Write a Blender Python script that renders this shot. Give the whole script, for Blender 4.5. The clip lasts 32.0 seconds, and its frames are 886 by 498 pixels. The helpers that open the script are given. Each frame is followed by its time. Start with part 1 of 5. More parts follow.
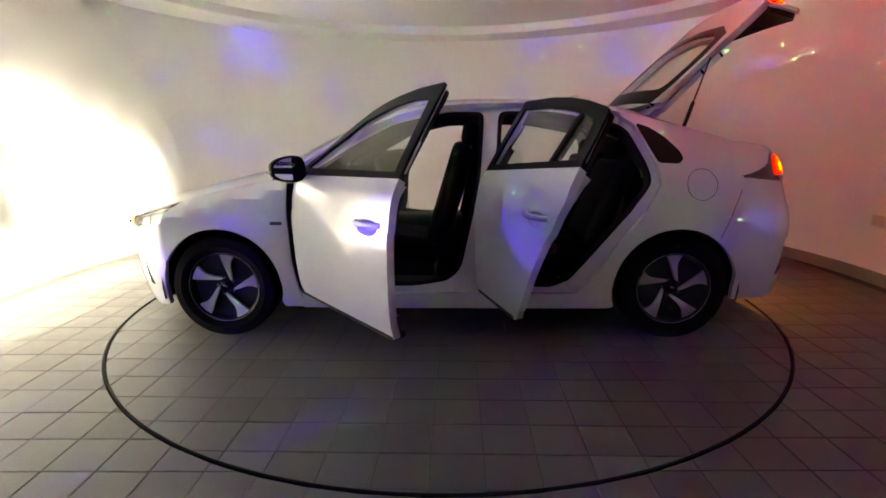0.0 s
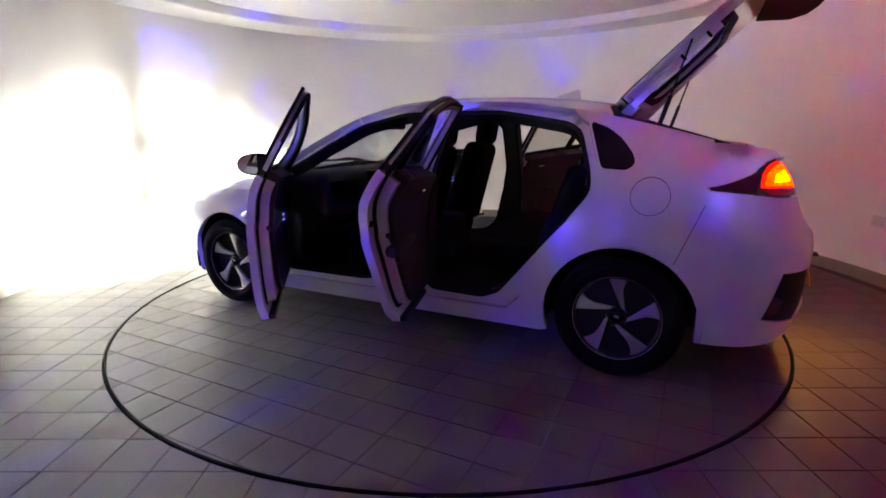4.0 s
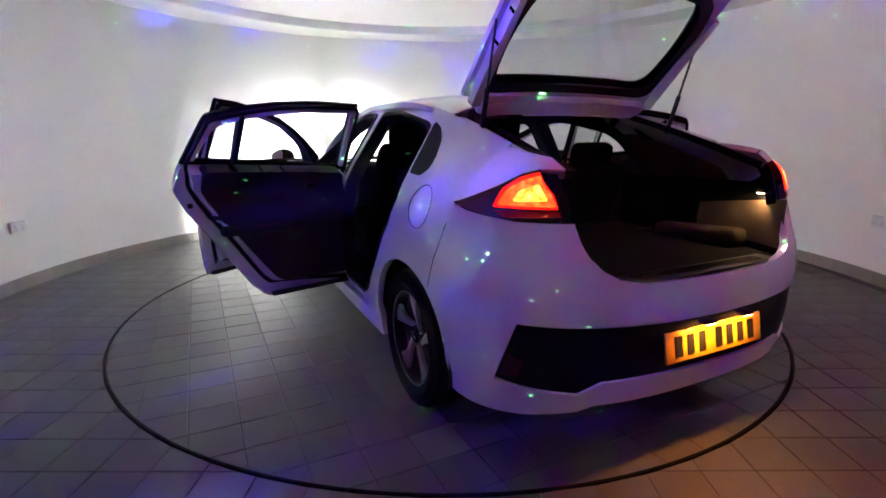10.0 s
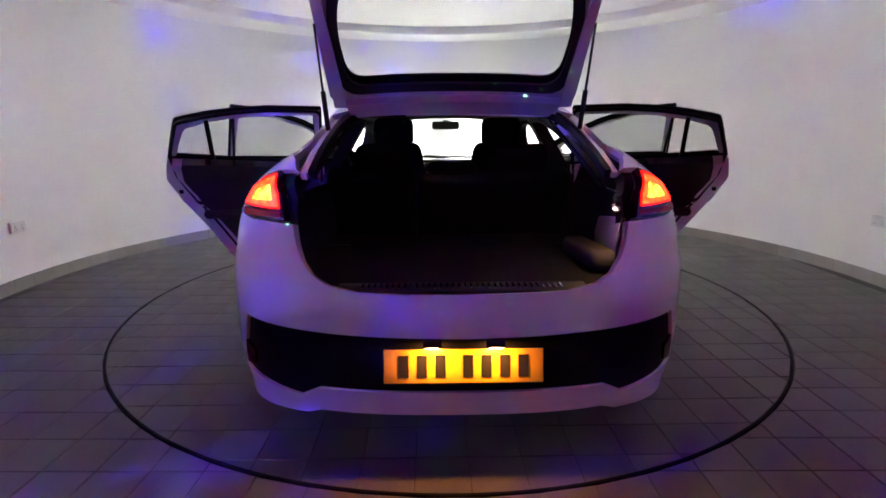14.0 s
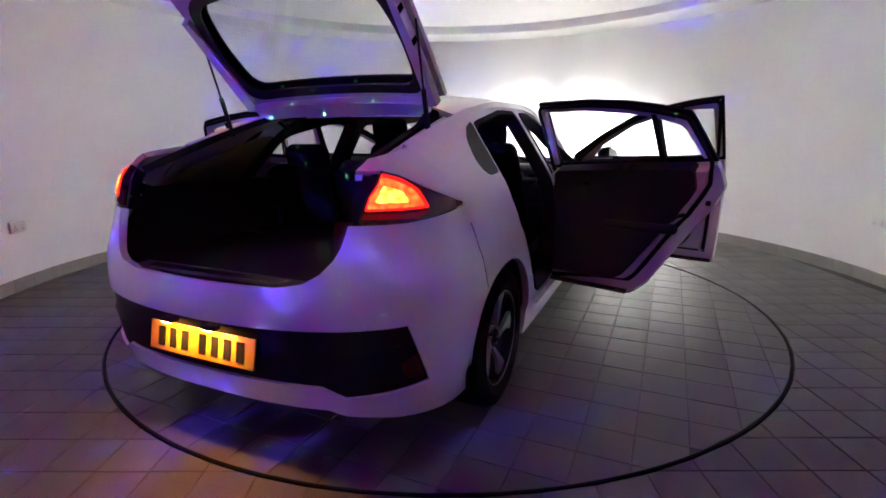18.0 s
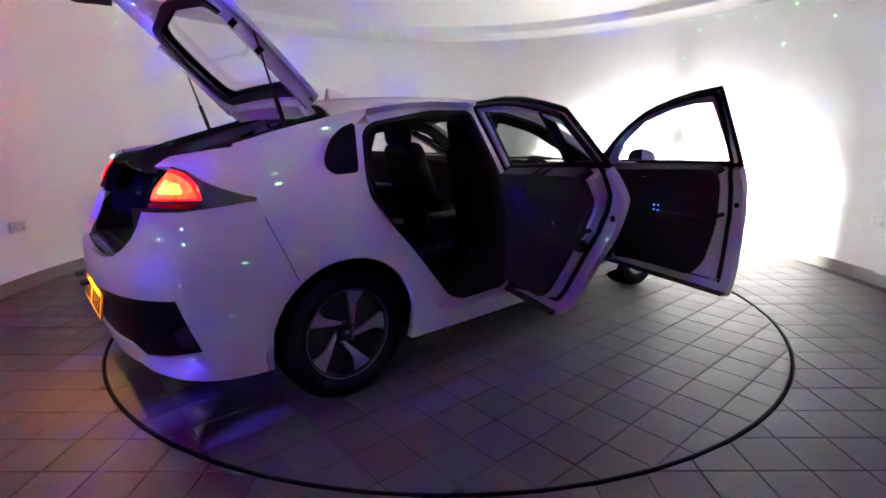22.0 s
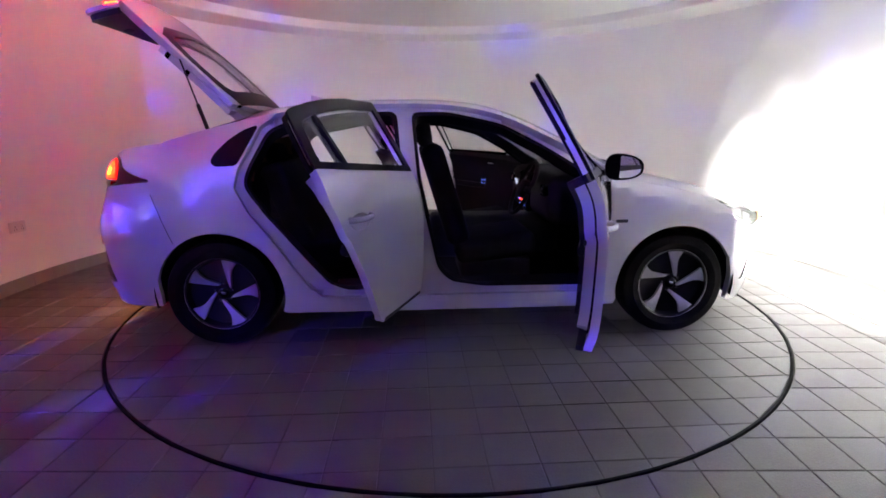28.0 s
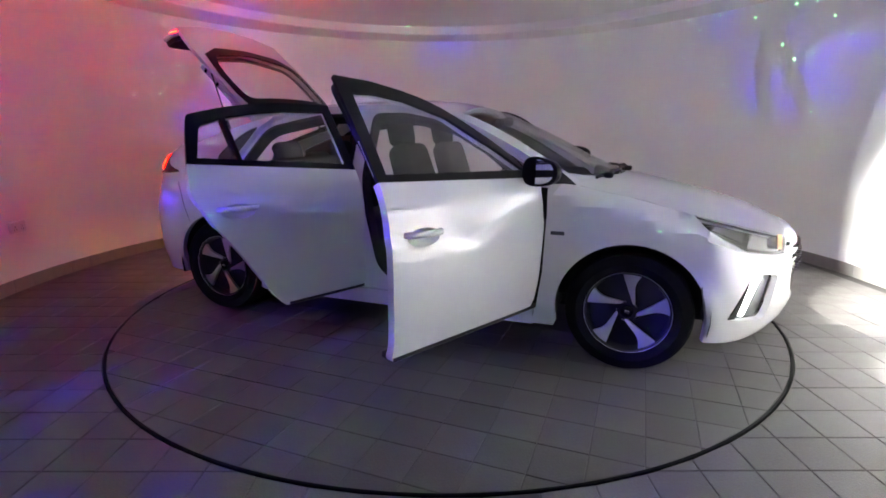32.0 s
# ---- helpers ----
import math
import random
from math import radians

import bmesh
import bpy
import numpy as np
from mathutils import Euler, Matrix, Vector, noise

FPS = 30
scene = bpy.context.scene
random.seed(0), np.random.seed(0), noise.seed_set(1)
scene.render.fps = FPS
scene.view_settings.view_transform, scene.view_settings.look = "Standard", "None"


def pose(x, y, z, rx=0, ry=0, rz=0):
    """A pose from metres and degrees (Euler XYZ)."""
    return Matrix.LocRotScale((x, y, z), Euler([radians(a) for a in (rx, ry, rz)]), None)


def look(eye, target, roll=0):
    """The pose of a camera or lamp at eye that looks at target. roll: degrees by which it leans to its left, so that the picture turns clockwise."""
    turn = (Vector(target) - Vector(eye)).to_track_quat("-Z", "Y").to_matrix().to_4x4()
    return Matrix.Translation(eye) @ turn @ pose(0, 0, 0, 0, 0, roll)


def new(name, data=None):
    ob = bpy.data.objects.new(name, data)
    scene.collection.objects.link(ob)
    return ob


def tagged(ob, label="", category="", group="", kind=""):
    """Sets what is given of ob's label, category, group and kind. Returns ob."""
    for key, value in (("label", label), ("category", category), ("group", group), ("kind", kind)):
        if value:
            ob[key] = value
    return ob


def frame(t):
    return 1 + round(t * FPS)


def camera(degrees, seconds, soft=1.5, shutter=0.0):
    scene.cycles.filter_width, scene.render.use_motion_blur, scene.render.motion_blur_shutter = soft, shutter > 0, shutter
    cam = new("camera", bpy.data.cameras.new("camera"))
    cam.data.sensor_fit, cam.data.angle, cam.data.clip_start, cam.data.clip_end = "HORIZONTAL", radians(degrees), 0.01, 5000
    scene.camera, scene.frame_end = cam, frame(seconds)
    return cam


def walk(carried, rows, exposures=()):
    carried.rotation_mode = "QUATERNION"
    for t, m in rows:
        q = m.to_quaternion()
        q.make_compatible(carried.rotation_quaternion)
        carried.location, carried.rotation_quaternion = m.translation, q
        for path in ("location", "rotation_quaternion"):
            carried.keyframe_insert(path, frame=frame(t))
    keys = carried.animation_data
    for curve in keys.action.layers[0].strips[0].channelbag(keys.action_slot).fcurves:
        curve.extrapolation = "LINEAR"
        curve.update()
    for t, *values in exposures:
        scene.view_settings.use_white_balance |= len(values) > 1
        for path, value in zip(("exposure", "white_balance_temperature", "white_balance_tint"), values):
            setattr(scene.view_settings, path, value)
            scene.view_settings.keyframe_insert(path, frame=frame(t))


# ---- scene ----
# A fixed camera before a tiled car turntable in a round white room.
from mathutils import geometry

cam = camera(83.08, 32.0, soft=1.7)
EYE = Vector((0.0, -3.7326, 1.2216))
AIM = EYE + Vector((-0.00653, 0.9743, -0.2251))
walk(cam, [(0.0, look(EYE, AIM, -0.344)), (32.0, look(EYE, AIM, -0.344))],
     exposures=[(0.0, 1.05, 8600, 4), (1.5, 1.28, 8000, 4), (3.0, 1.5, 7400, 4), (6.0, 1.47, 6750, 6), (12.0, 1.34, 6450, 10), (24.0, 1.48, 6450, 10), (28.0, 1.5, 6450, 10), (32.0, 1.24, 6450, 10)])

# ---- world and still lights ----
world = bpy.data.worlds.new("world")
world.use_nodes = True
scene.world = world
world.node_tree.nodes["Background"].inputs[0].default_value = (0.01, 0.01, 0.0125, 1)
world.node_tree.nodes["Background"].inputs[1].default_value = 0.05


# ---- materials ----
def principled(name, color, rough=0.5, metal=0.0, coat=0.0, spec=0.5):
    m = bpy.data.materials.new(name)
    m.use_nodes = True
    b = m.node_tree.nodes["Principled BSDF"]
    b.inputs["Base Color"].default_value = (*color, 1)
    b.inputs["Roughness"].default_value = rough
    b.inputs["Metallic"].default_value = metal
    b.inputs["Coat Weight"].default_value = coat
    b.inputs["Coat Roughness"].default_value = 0.04
    b.inputs["Specular IOR Level"].default_value = spec
    return m


def link(m, a, ai, b, bi):
    m.node_tree.links.new(a.outputs[ai], b.inputs[bi])


def node(m, kind, **values):
    n = m.node_tree.nodes.new(kind)
    for k, v in values.items():
        n.inputs[k].default_value = v
    return n


def grain(m, color, scale, amount, fine=0.0, bump=0.0, rough=None, random_amount=0.0, island=False):
    """Vary a material: blotches at scale, fine grain, bump, and a shift from piece to piece."""
    b = m.node_tree.nodes["Principled BSDF"]
    tc = node(m, "ShaderNodeTexCoord")
    n1 = node(m, "ShaderNodeTexNoise", Scale=scale, Detail=5.0, Roughness=0.6)
    n2 = node(m, "ShaderNodeTexNoise", Scale=scale * 14 if not fine else fine, Detail=3.0)
    link(m, tc, "Object", n1, "Vector")
    link(m, tc, "Object", n2, "Vector")
    add = node(m, "ShaderNodeMath")
    add.operation = "ADD"
    link(m, n1, "Fac", add, 0)
    half = node(m, "ShaderNodeMath")
    half.operation = "MULTIPLY"
    half.inputs[1].default_value = 0.5
    link(m, n2, "Fac", half, 0)
    link(m, half, 0, add, 1)
    last = add
    if random_amount:
        oi = node(m, "ShaderNodeNewGeometry") if island else node(m, "ShaderNodeObjectInfo")
        mul = node(m, "ShaderNodeMath")
        mul.operation = "MULTIPLY_ADD"
        mul.inputs[1].default_value = random_amount
        link(m, oi, "Random Per Island" if island else "Random", mul, 0)
        link(m, add, 0, mul, 2)
        last = mul
    ramp = node(m, "ShaderNodeMapRange")
    ramp.inputs["From Min"].default_value = 0.35
    ramp.inputs["From Max"].default_value = 1.15 + random_amount
    ramp.inputs["To Min"].default_value = 1 - amount
    ramp.inputs["To Max"].default_value = 1 + amount
    link(m, last, 0, ramp, "Value")
    mix = node(m, "ShaderNodeMix")
    mix.data_type = "RGBA"
    mix.blend_type = "MULTIPLY"
    mix.inputs["Factor"].default_value = 1.0
    mix.inputs[6].default_value = (*color, 1)
    link(m, ramp, "Result", mix, 7)
    link(m, mix, 2, b, "Base Color")
    if bump:
        bp = node(m, "ShaderNodeBump", Strength=bump, Distance=0.004)
        link(m, n2, "Fac", bp, "Height")
        link(m, bp, "Normal", b, "Normal")
    if rough:
        rr = node(m, "ShaderNodeMapRange")
        rr.inputs["From Min"].default_value, rr.inputs["From Max"].default_value = 0.3, 0.75
        rr.inputs["To Min"].default_value, rr.inputs["To Max"].default_value = rough
        link(m, n1, "Fac", rr, "Value")
        link(m, rr, "Result", b, "Roughness")
    return m


def glow(name, color, strength):
    m = bpy.data.materials.new(name)
    m.use_nodes = True
    b = m.node_tree.nodes["Principled BSDF"]
    b.inputs["Base Color"].default_value = (*color, 1)
    b.inputs["Emission Color"].default_value = (*color, 1)
    b.inputs["Emission Strength"].default_value = strength
    return m


def pane_glass(name, tint, gloss=0.05):
    m = bpy.data.materials.new(name)
    m.use_nodes = True
    nt = m.node_tree
    nt.nodes.remove(nt.nodes["Principled BSDF"])
    out = nt.nodes["Material Output"]
    tr = node(m, "ShaderNodeBsdfTransparent")
    tr.inputs["Color"].default_value = (*tint, 1)
    gl = node(m, "ShaderNodeBsdfGlossy")
    gl.inputs["Roughness"].default_value = 0.02
    mx = node(m, "ShaderNodeMixShader")
    lw = node(m, "ShaderNodeLayerWeight", Blend=0.5)
    power = node(m, "ShaderNodeMath")
    power.operation = "POWER"
    power.inputs[1].default_value = 3.5
    link(m, lw, "Facing", power, 0)
    sheen = node(m, "ShaderNodeMath")
    sheen.operation = "MULTIPLY_ADD"
    sheen.inputs[1].default_value, sheen.inputs[2].default_value = 0.4, gloss * 0.6
    link(m, power, 0, sheen, 0)
    link(m, sheen, 0, mx, 0)
    link(m, tr, 0, mx, 1)
    link(m, gl, 0, mx, 2)
    link(m, mx, 0, out, "Surface")
    return m


PAINT = grain(principled("white_car_paint", (0.62, 0.62, 0.63), 0.28, 0, 0.9), (0.62, 0.62, 0.63), 2.0, 0.02, 60.0)
GLOSS_BLACK = principled("gloss_black", (0.008, 0.008, 0.009), 0.16, spec=0.35)
BLACK = grain(principled("black_plastic", (0.018, 0.018, 0.0185), 0.6, spec=0.25), (0.018, 0.018, 0.0185), 6.0, 0.25, 180.0, 0.1)
TRIM = grain(principled("dark_trim", (0.016, 0.0155, 0.016), 0.65, spec=0.25), (0.016, 0.0155, 0.016), 5.0, 0.3, 140.0, 0.15)
FABRIC = grain(principled("dark_fabric", (0.009, 0.0085, 0.009), 0.95, spec=0.1), (0.009, 0.0085, 0.009), 9.0, 0.35, 220.0, 0.4)
RUBBER = grain(principled("tyre_rubber", (0.010, 0.010, 0.010), 0.85, spec=0.03), (0.010, 0.010, 0.010), 8.0, 0.3, 120.0, 0.3)
SATIN = grain(principled("satin_black", (0.007, 0.007, 0.008), 0.35, spec=0.05), (0.007, 0.007, 0.008), 6.0, 0.2, 90.0)
BAR = principled("plate_bar", (0.012, 0.011, 0.01), 0.9, spec=0.05)
SILVER = grain(principled("silver_plastic", (0.13, 0.135, 0.135), 0.45), (0.13, 0.135, 0.135), 5.0, 0.1, 160.0)
REFLECTOR = principled("lamp_reflector", (0.2, 0.2, 0.205), 0.4, 0.6)
GREY_REFLECTOR = principled("side_lamp_reflector", (0.05, 0.05, 0.052), 0.3, 0.5)
BADGE = principled("dark_badge", (0.05, 0.055, 0.065), 0.3, 0.4)
SEAL = principled("black_seal", (0.01, 0.01, 0.01), 0.75, spec=0.12)
ALLOY = grain(principled("machined_alloy", (0.62, 0.62, 0.64), 0.3, 0.85), (0.62, 0.62, 0.64), 20.0, 0.08, 300.0)
DARK_ALLOY = principled("dark_alloy", (0.012, 0.012, 0.013), 0.4, 0.0, spec=0.3)
CHROME = principled("chrome", (0.8, 0.8, 0.82), 0.08, 1.0)
LINER = grain(principled("beige_headlining", (0.22, 0.17, 0.105), 0.9, spec=0.1), (0.22, 0.17, 0.105), 6.0, 0.1, 200.0)
PILLAR = grain(principled("pillar_fabric", (0.10, 0.075, 0.045), 0.9, spec=0.1), (0.10, 0.075, 0.045), 6.0, 0.12, 200.0)
CARPET = grain(principled("boot_carpet", (0.038, 0.030, 0.021), 0.95, spec=0.1), (0.038, 0.030, 0.021), 12.0, 0.25, 240.0, 0.3)
GLASS = pane_glass("clear_glass", (0.93, 0.95, 0.94), 0.08)
SCREEN_GLASS = pane_glass("windscreen_glass", (0.9, 0.93, 0.91))
LENS = pane_glass("clear_lens", (0.95, 0.95, 0.95))
MIRROR = principled("mirror", (0.85, 0.86, 0.88), 0.02, 1.0)
HEAD_GLOW = glow("headlamp_glow", (1.0, 0.98, 0.94), 35200000.0)
HEAD_GLOW.cycles.emission_sampling = "FRONT"
DRL_GLOW = glow("running_light_glow", (1.0, 1.0, 1.0), 6.0)


def mottled(m, scale, low, high):
    """Uneven glow behind a patterned lamp lens."""
    b = m.node_tree.nodes["Principled BSDF"]
    tc = node(m, "ShaderNodeTexCoord")
    vo = node(m, "ShaderNodeTexVoronoi", Scale=scale)
    r = node(m, "ShaderNodeMapRange")
    r.inputs["From Min"].default_value, r.inputs["From Max"].default_value = 0.1, 0.7
    r.inputs["To Min"].default_value, r.inputs["To Max"].default_value = high, low
    link(m, tc, "Object", vo, "Vector")
    link(m, vo, "Distance", r, "Value")
    link(m, r, "Result", b, "Emission Strength")
    return m


FILAMENT, OPTIC = 0.00065, 0.007


def calc(m, op, a, b=0.0, c=None):
    """A math node on numbers or on other such nodes."""
    n = node(m, "ShaderNodeMath")
    n.operation = op
    for k, v in enumerate((a, b) if c is None else (a, b, c)):
        if isinstance(v, (int, float)):
            n.inputs[k].default_value = v
        else:
            link(m, v, 0, n, k)
    return n


def ease(m, v, lo, hi):
    """A soft step from 0 at lo to 1 at hi, either way round."""
    n = node(m, "ShaderNodeMapRange")
    n.interpolation_type = "SMOOTHSTEP"
    flip = lo > hi
    n.inputs["From Min"].default_value, n.inputs["From Max"].default_value = min(lo, hi), max(lo, hi)
    n.inputs["To Min"].default_value, n.inputs["To Max"].default_value = (1.0, 0.0) if flip else (0.0, 1.0)
    link(m, v, 0, n, "Value")
    return n


def beam_mask(s):
    """Added headlamp mask: lets the beam out broad to the outer side, with a soft slanting top and an inner cut."""
    m = bpy.data.materials.new("beam_mask")
    m.use_nodes = True
    nt = m.node_tree
    nt.nodes.remove(nt.nodes["Principled BSDF"])
    tc = node(m, "ShaderNodeTexCoord")
    sep = node(m, "ShaderNodeSeparateXYZ")
    link(m, tc, "Object", sep, 0)
    out = node(m, "ShaderNodeMath")
    out.operation = "MULTIPLY"
    out.inputs[1].default_value = s / OPTIC
    link(m, sep, "Y", out, 0)
    up = node(m, "ShaderNodeMath")
    up.operation = "MULTIPLY"
    up.inputs[1].default_value = -1.0 / OPTIC
    link(m, sep, "X", up, 0)
    flat = node(m, "ShaderNodeCombineXYZ")
    link(m, out, 0, flat, 0)
    link(m, up, 0, flat, 1)
    ruff = node(m, "ShaderNodeTexNoise", Scale=5.0, Detail=3.0, Roughness=0.6)
    link(m, flat, 0, ruff, "Vector")
    wob = calc(m, "MULTIPLY_ADD", ruff, 0.5, -0.25)
    x, y = calc(m, "ADD", out, wob), calc(m, "MULTIPLY_ADD", wob, 1.2, up)
    low = ease(m, y, -0.12, -0.36)
    inner = calc(m, "MAXIMUM", ease(m, x, -0.33, -0.12), calc(m, "MULTIPLY", low, ease(m, x, -0.8, -0.4)))
    outer = ease(m, x, 1.32, 0.75)
    roof = calc(m, "MULTIPLY_ADD", x, 0.36, y)
    top = calc(m, "MULTIPLY_ADD", ease(m, roof, 0.80, 0.30), 0.93, calc(m, "MULTIPLY", ease(m, roof, 1.35, 0.6), 0.07))
    floor_side = calc(m, "MULTIPLY_ADD", ease(m, y, -0.95, -0.5), 0.75, 0.25)
    f = calc(m, "MULTIPLY", calc(m, "MULTIPLY", inner, outer), calc(m, "MULTIPLY", top, floor_side))
    f = calc(m, "MULTIPLY_ADD", f, 0.985, 0.015)
    f.use_clamp = True
    dark, clear, mx = node(m, "ShaderNodeBsdfDiffuse"), node(m, "ShaderNodeBsdfTransparent"), node(m, "ShaderNodeMixShader")
    dark.inputs["Color"].default_value = (0.02, 0.02, 0.02, 1)
    link(m, f, 0, mx, 0)
    link(m, dark, 0, mx, 1)
    link(m, clear, 0, mx, 2)
    link(m, mx, 0, nt.nodes["Material Output"], "Surface")
    return m


BEAM_MASK = {1: beam_mask(1), -1: beam_mask(-1)}
TAIL_GLOW = mottled(glow("tail_lamp_glow", (1.0, 0.0042, 0.0005), 30.0), 45.0, 12.0, 40.0)
GATE_GLOW = glow("gate_lamp_glow", (1.0, 0.004, 0.0005), 70.0)
TAIL_RIM = glow("tail_rim_glow", (1.0, 0.012, 0.006), 0.45)
# glow for a ring that is no lamp: the bulb's warm light on its surround
WARM_RING = glow("warm_ring_glow", (1.0, 0.66, 0.40), 0.32)
TAIL_CORE = mottled(glow("tail_bulb_glow", (1.0, 0.026, 0.002), 30.0), 38.0, 10.0, 60.0)
TAIL_SPOT = glow("warning_spot", (1.0, 0.05, 0.02), 1.5)
# pale reflections on the display, put in as a weak glow
DIM_WHITE = glow("display_sheen_glow", (0.75, 0.85, 1.0), 0.16)
BLUE_SPOT = glow("button_spot", (0.12, 0.2, 1.0), 1.0)
TAIL_RED = principled("red_lens", (0.35, 0.006, 0.006), 0.1, 0, 0.5)
DEEP_RED = principled("dark_red_lens", (0.05, 0.003, 0.004), 0.1, 0, 0.5)
PLATE_GLOW = glow("plate_lamp_glow", (1.0, 0.38, 0.09), 620.0)
BOOT_GLOW = glow("boot_lamp_glow", (1.0, 0.62, 0.32), 190.0)
YELLOW = grain(principled("yellow_plate", (0.72, 0.36, 0.012), 0.35), (0.72, 0.36, 0.012), 12.0, 0.06, 150.0)
WALL = grain(principled("white_wall_paint", (0.85, 0.845, 0.835), 0.75, spec=0.2), (0.85, 0.845, 0.835), 0.8, 0.05, 90.0, 0.06)
CEIL = grain(principled("ceiling_paint", (0.84, 0.83, 0.81), 0.85, spec=0.2), (0.84, 0.83, 0.81), 0.7, 0.04, 90.0)
TILE = grain(principled("floor_tile", (0.088, 0.083, 0.077), 0.58, spec=0.27), (0.088, 0.083, 0.077), 5.0, 0.38, 110.0, 0.3, (0.42, 0.68), 0.35)
TILE_JOINED = grain(principled("floor_tile_joined", (0.088, 0.083, 0.077), 0.58, spec=0.27), (0.088, 0.083, 0.077), 5.0, 0.38, 110.0, 0.3, (0.42, 0.68), 0.35, True)
SKIRT = grain(principled("skirting_tile", (0.21, 0.20, 0.18), 0.5), (0.21, 0.20, 0.18), 5.0, 0.2, 160.0, 0.12, (0.4, 0.6), 0.3)
GROUT = grain(principled("grout", (0.05, 0.047, 0.044), 0.9), (0.05, 0.047, 0.044), 7.0, 0.3, 200.0)
STEEL = grain(principled("dark_steel", (0.005, 0.005, 0.005), 0.8, 0.0, spec=0.04), (0.005, 0.005, 0.005), 6.0, 0.4, 120.0)
SOCKET = principled("white_socket", (0.7, 0.7, 0.69), 0.35)


# ---- mesh helpers ----
def mesh_object(name, verts, faces, material, parent=None, label="", smooth=40):
    me = bpy.data.meshes.new(name)
    me.from_pydata([tuple(v) for v in verts], [], [tuple(f) for f in faces])
    me.validate()
    if smooth:
        me.shade_smooth()
        me.set_sharp_from_angle(angle=radians(smooth))
    me.materials.append(material)
    ob = new(name, me)
    if parent:
        ob.parent = parent
    if label:
        ob["label"] = label
    return ob


def part(name, bm, material, parent, label="", smooth=40):
    me = bpy.data.meshes.new(name)
    bm.normal_update()
    bm.to_mesh(me)
    bm.free()
    if smooth:
        me.shade_smooth()
        me.set_sharp_from_angle(angle=radians(smooth))
    me.materials.append(material)
    ob = new(name, me)
    if parent:
        ob.parent = parent
    if label:
        ob["label"] = label
    return ob


def box(bm, cx, cy, cz, sx, sy, sz, bevel=0.0, m=None, seg=2):
    """A bevelled block of full sizes sx, sy, sz about a centre, added to bm."""
    made = bmesh.ops.create_cube(bm, size=1.0)
    vs = made["verts"]
    bmesh.ops.scale(bm, verts=vs, vec=(sx, sy, sz))
    if bevel:
        es = list({e for v in vs for e in v.link_edges})
        r = bmesh.ops.bevel(bm, geom=es, offset=bevel, segments=seg, affect="EDGES", profile=0.5)
        vs = list({v for f in r["faces"] for v in f.verts} | {v for v in vs if v.is_valid})
    mm = Matrix.Translation((cx, cy, cz)) @ (m if m else Matrix())
    bmesh.ops.transform(bm, matrix=mm, verts=vs)
    return vs


def lathe(profile, seg=48, axis="y"):
    """A ring of the profile's (r, h) points about an axis."""
    verts, faces, n = [], [], len(profile)
    for i in range(seg):
        a = 2 * math.pi * i / seg
        for r, h in profile:
            c, s = r * math.cos(a), r * math.sin(a)
            verts.append((c, h, s) if axis == "y" else (c, s, h))
    for i in range(seg):
        j = (i + 1) % seg
        for k in range(n - 1):
            f = (i * n + k, i * n + k + 1, j * n + k + 1, j * n + k)
            faces.append(f if axis == "y" else f[::-1])
    return verts, faces


def tube(bm, points, radius, seg=8):
    """A round bar along points."""
    rings = []
    pts = [Vector(p) for p in points]
    for i, p in enumerate(pts):
        d = (pts[min(i + 1, len(pts) - 1)] - pts[max(i - 1, 0)]).normalized()
        up = Vector((0, 0, 1)) if abs(d.z) < 0.9 else Vector((1, 0, 0))
        a = d.cross(up).normalized()
        b = d.cross(a)
        rings.append([bm.verts.new(p + radius * (math.cos(2 * math.pi * k / seg) * a + math.sin(2 * math.pi * k / seg) * b)) for k in range(seg)])
    for r0, r1 in zip(rings, rings[1:]):
        for k in range(seg):
            bm.faces.new((r0[k], r1[k], r1[(k + 1) % seg], r0[(k + 1) % seg]))
    bm.faces.new(rings[0])
    bm.faces.new(rings[-1][::-1])


def pchip(xs, ys):
    """A smooth curve through points with no overshoot."""
    xs, ys = np.array(xs, float), np.array(ys, float)
    if xs[0] > xs[-1]:
        xs, ys = xs[::-1], ys[::-1]
    h, d = np.diff(xs), np.diff(ys) / np.diff(xs)
    m = np.zeros(len(xs))
    m[0], m[-1] = d[0], d[-1]
    for i in range(1, len(xs) - 1):
        if d[i - 1] * d[i] > 0:
            w1, w2 = 2 * h[i] + h[i - 1], h[i] + 2 * h[i - 1]
            m[i] = (w1 + w2) / (w1 / d[i - 1] + w2 / d[i])

    def f(x):
        x = min(max(x, xs[0]), xs[-1])
        i = min(int(np.searchsorted(xs, x, side="right")) - 1, len(xs) - 2)
        i = max(i, 0)
        t = (x - xs[i]) / h[i]
        return float(ys[i] * (1 + 2 * t) * (1 - t) ** 2 + h[i] * m[i] * t * (1 - t) ** 2 + ys[i + 1] * t * t * (3 - 2 * t) + h[i] * m[i + 1] * t * t * (t - 1))
    return f


def dense(loop, step):
    out = []
    for (x0, y0), (x1, y1) in zip(loop, loop[1:] + loop[:1]):
        k = max(1, int(math.ceil(math.hypot(x1 - x0, y1 - y0) / step)))
        out += [(x0 + (x1 - x0) * i / k, y0 + (y1 - y0) * i / k) for i in range(k)]
    return out


def inside(p, loop):
    x, y, c = p[0], p[1], False
    for (x0, y0), (x1, y1) in zip(loop, loop[1:] + loop[:1]):
        if (y0 > y) != (y1 > y) and x < (x1 - x0) * (y - y0) / (y1 - y0) + x0:
            c = not c
    return c


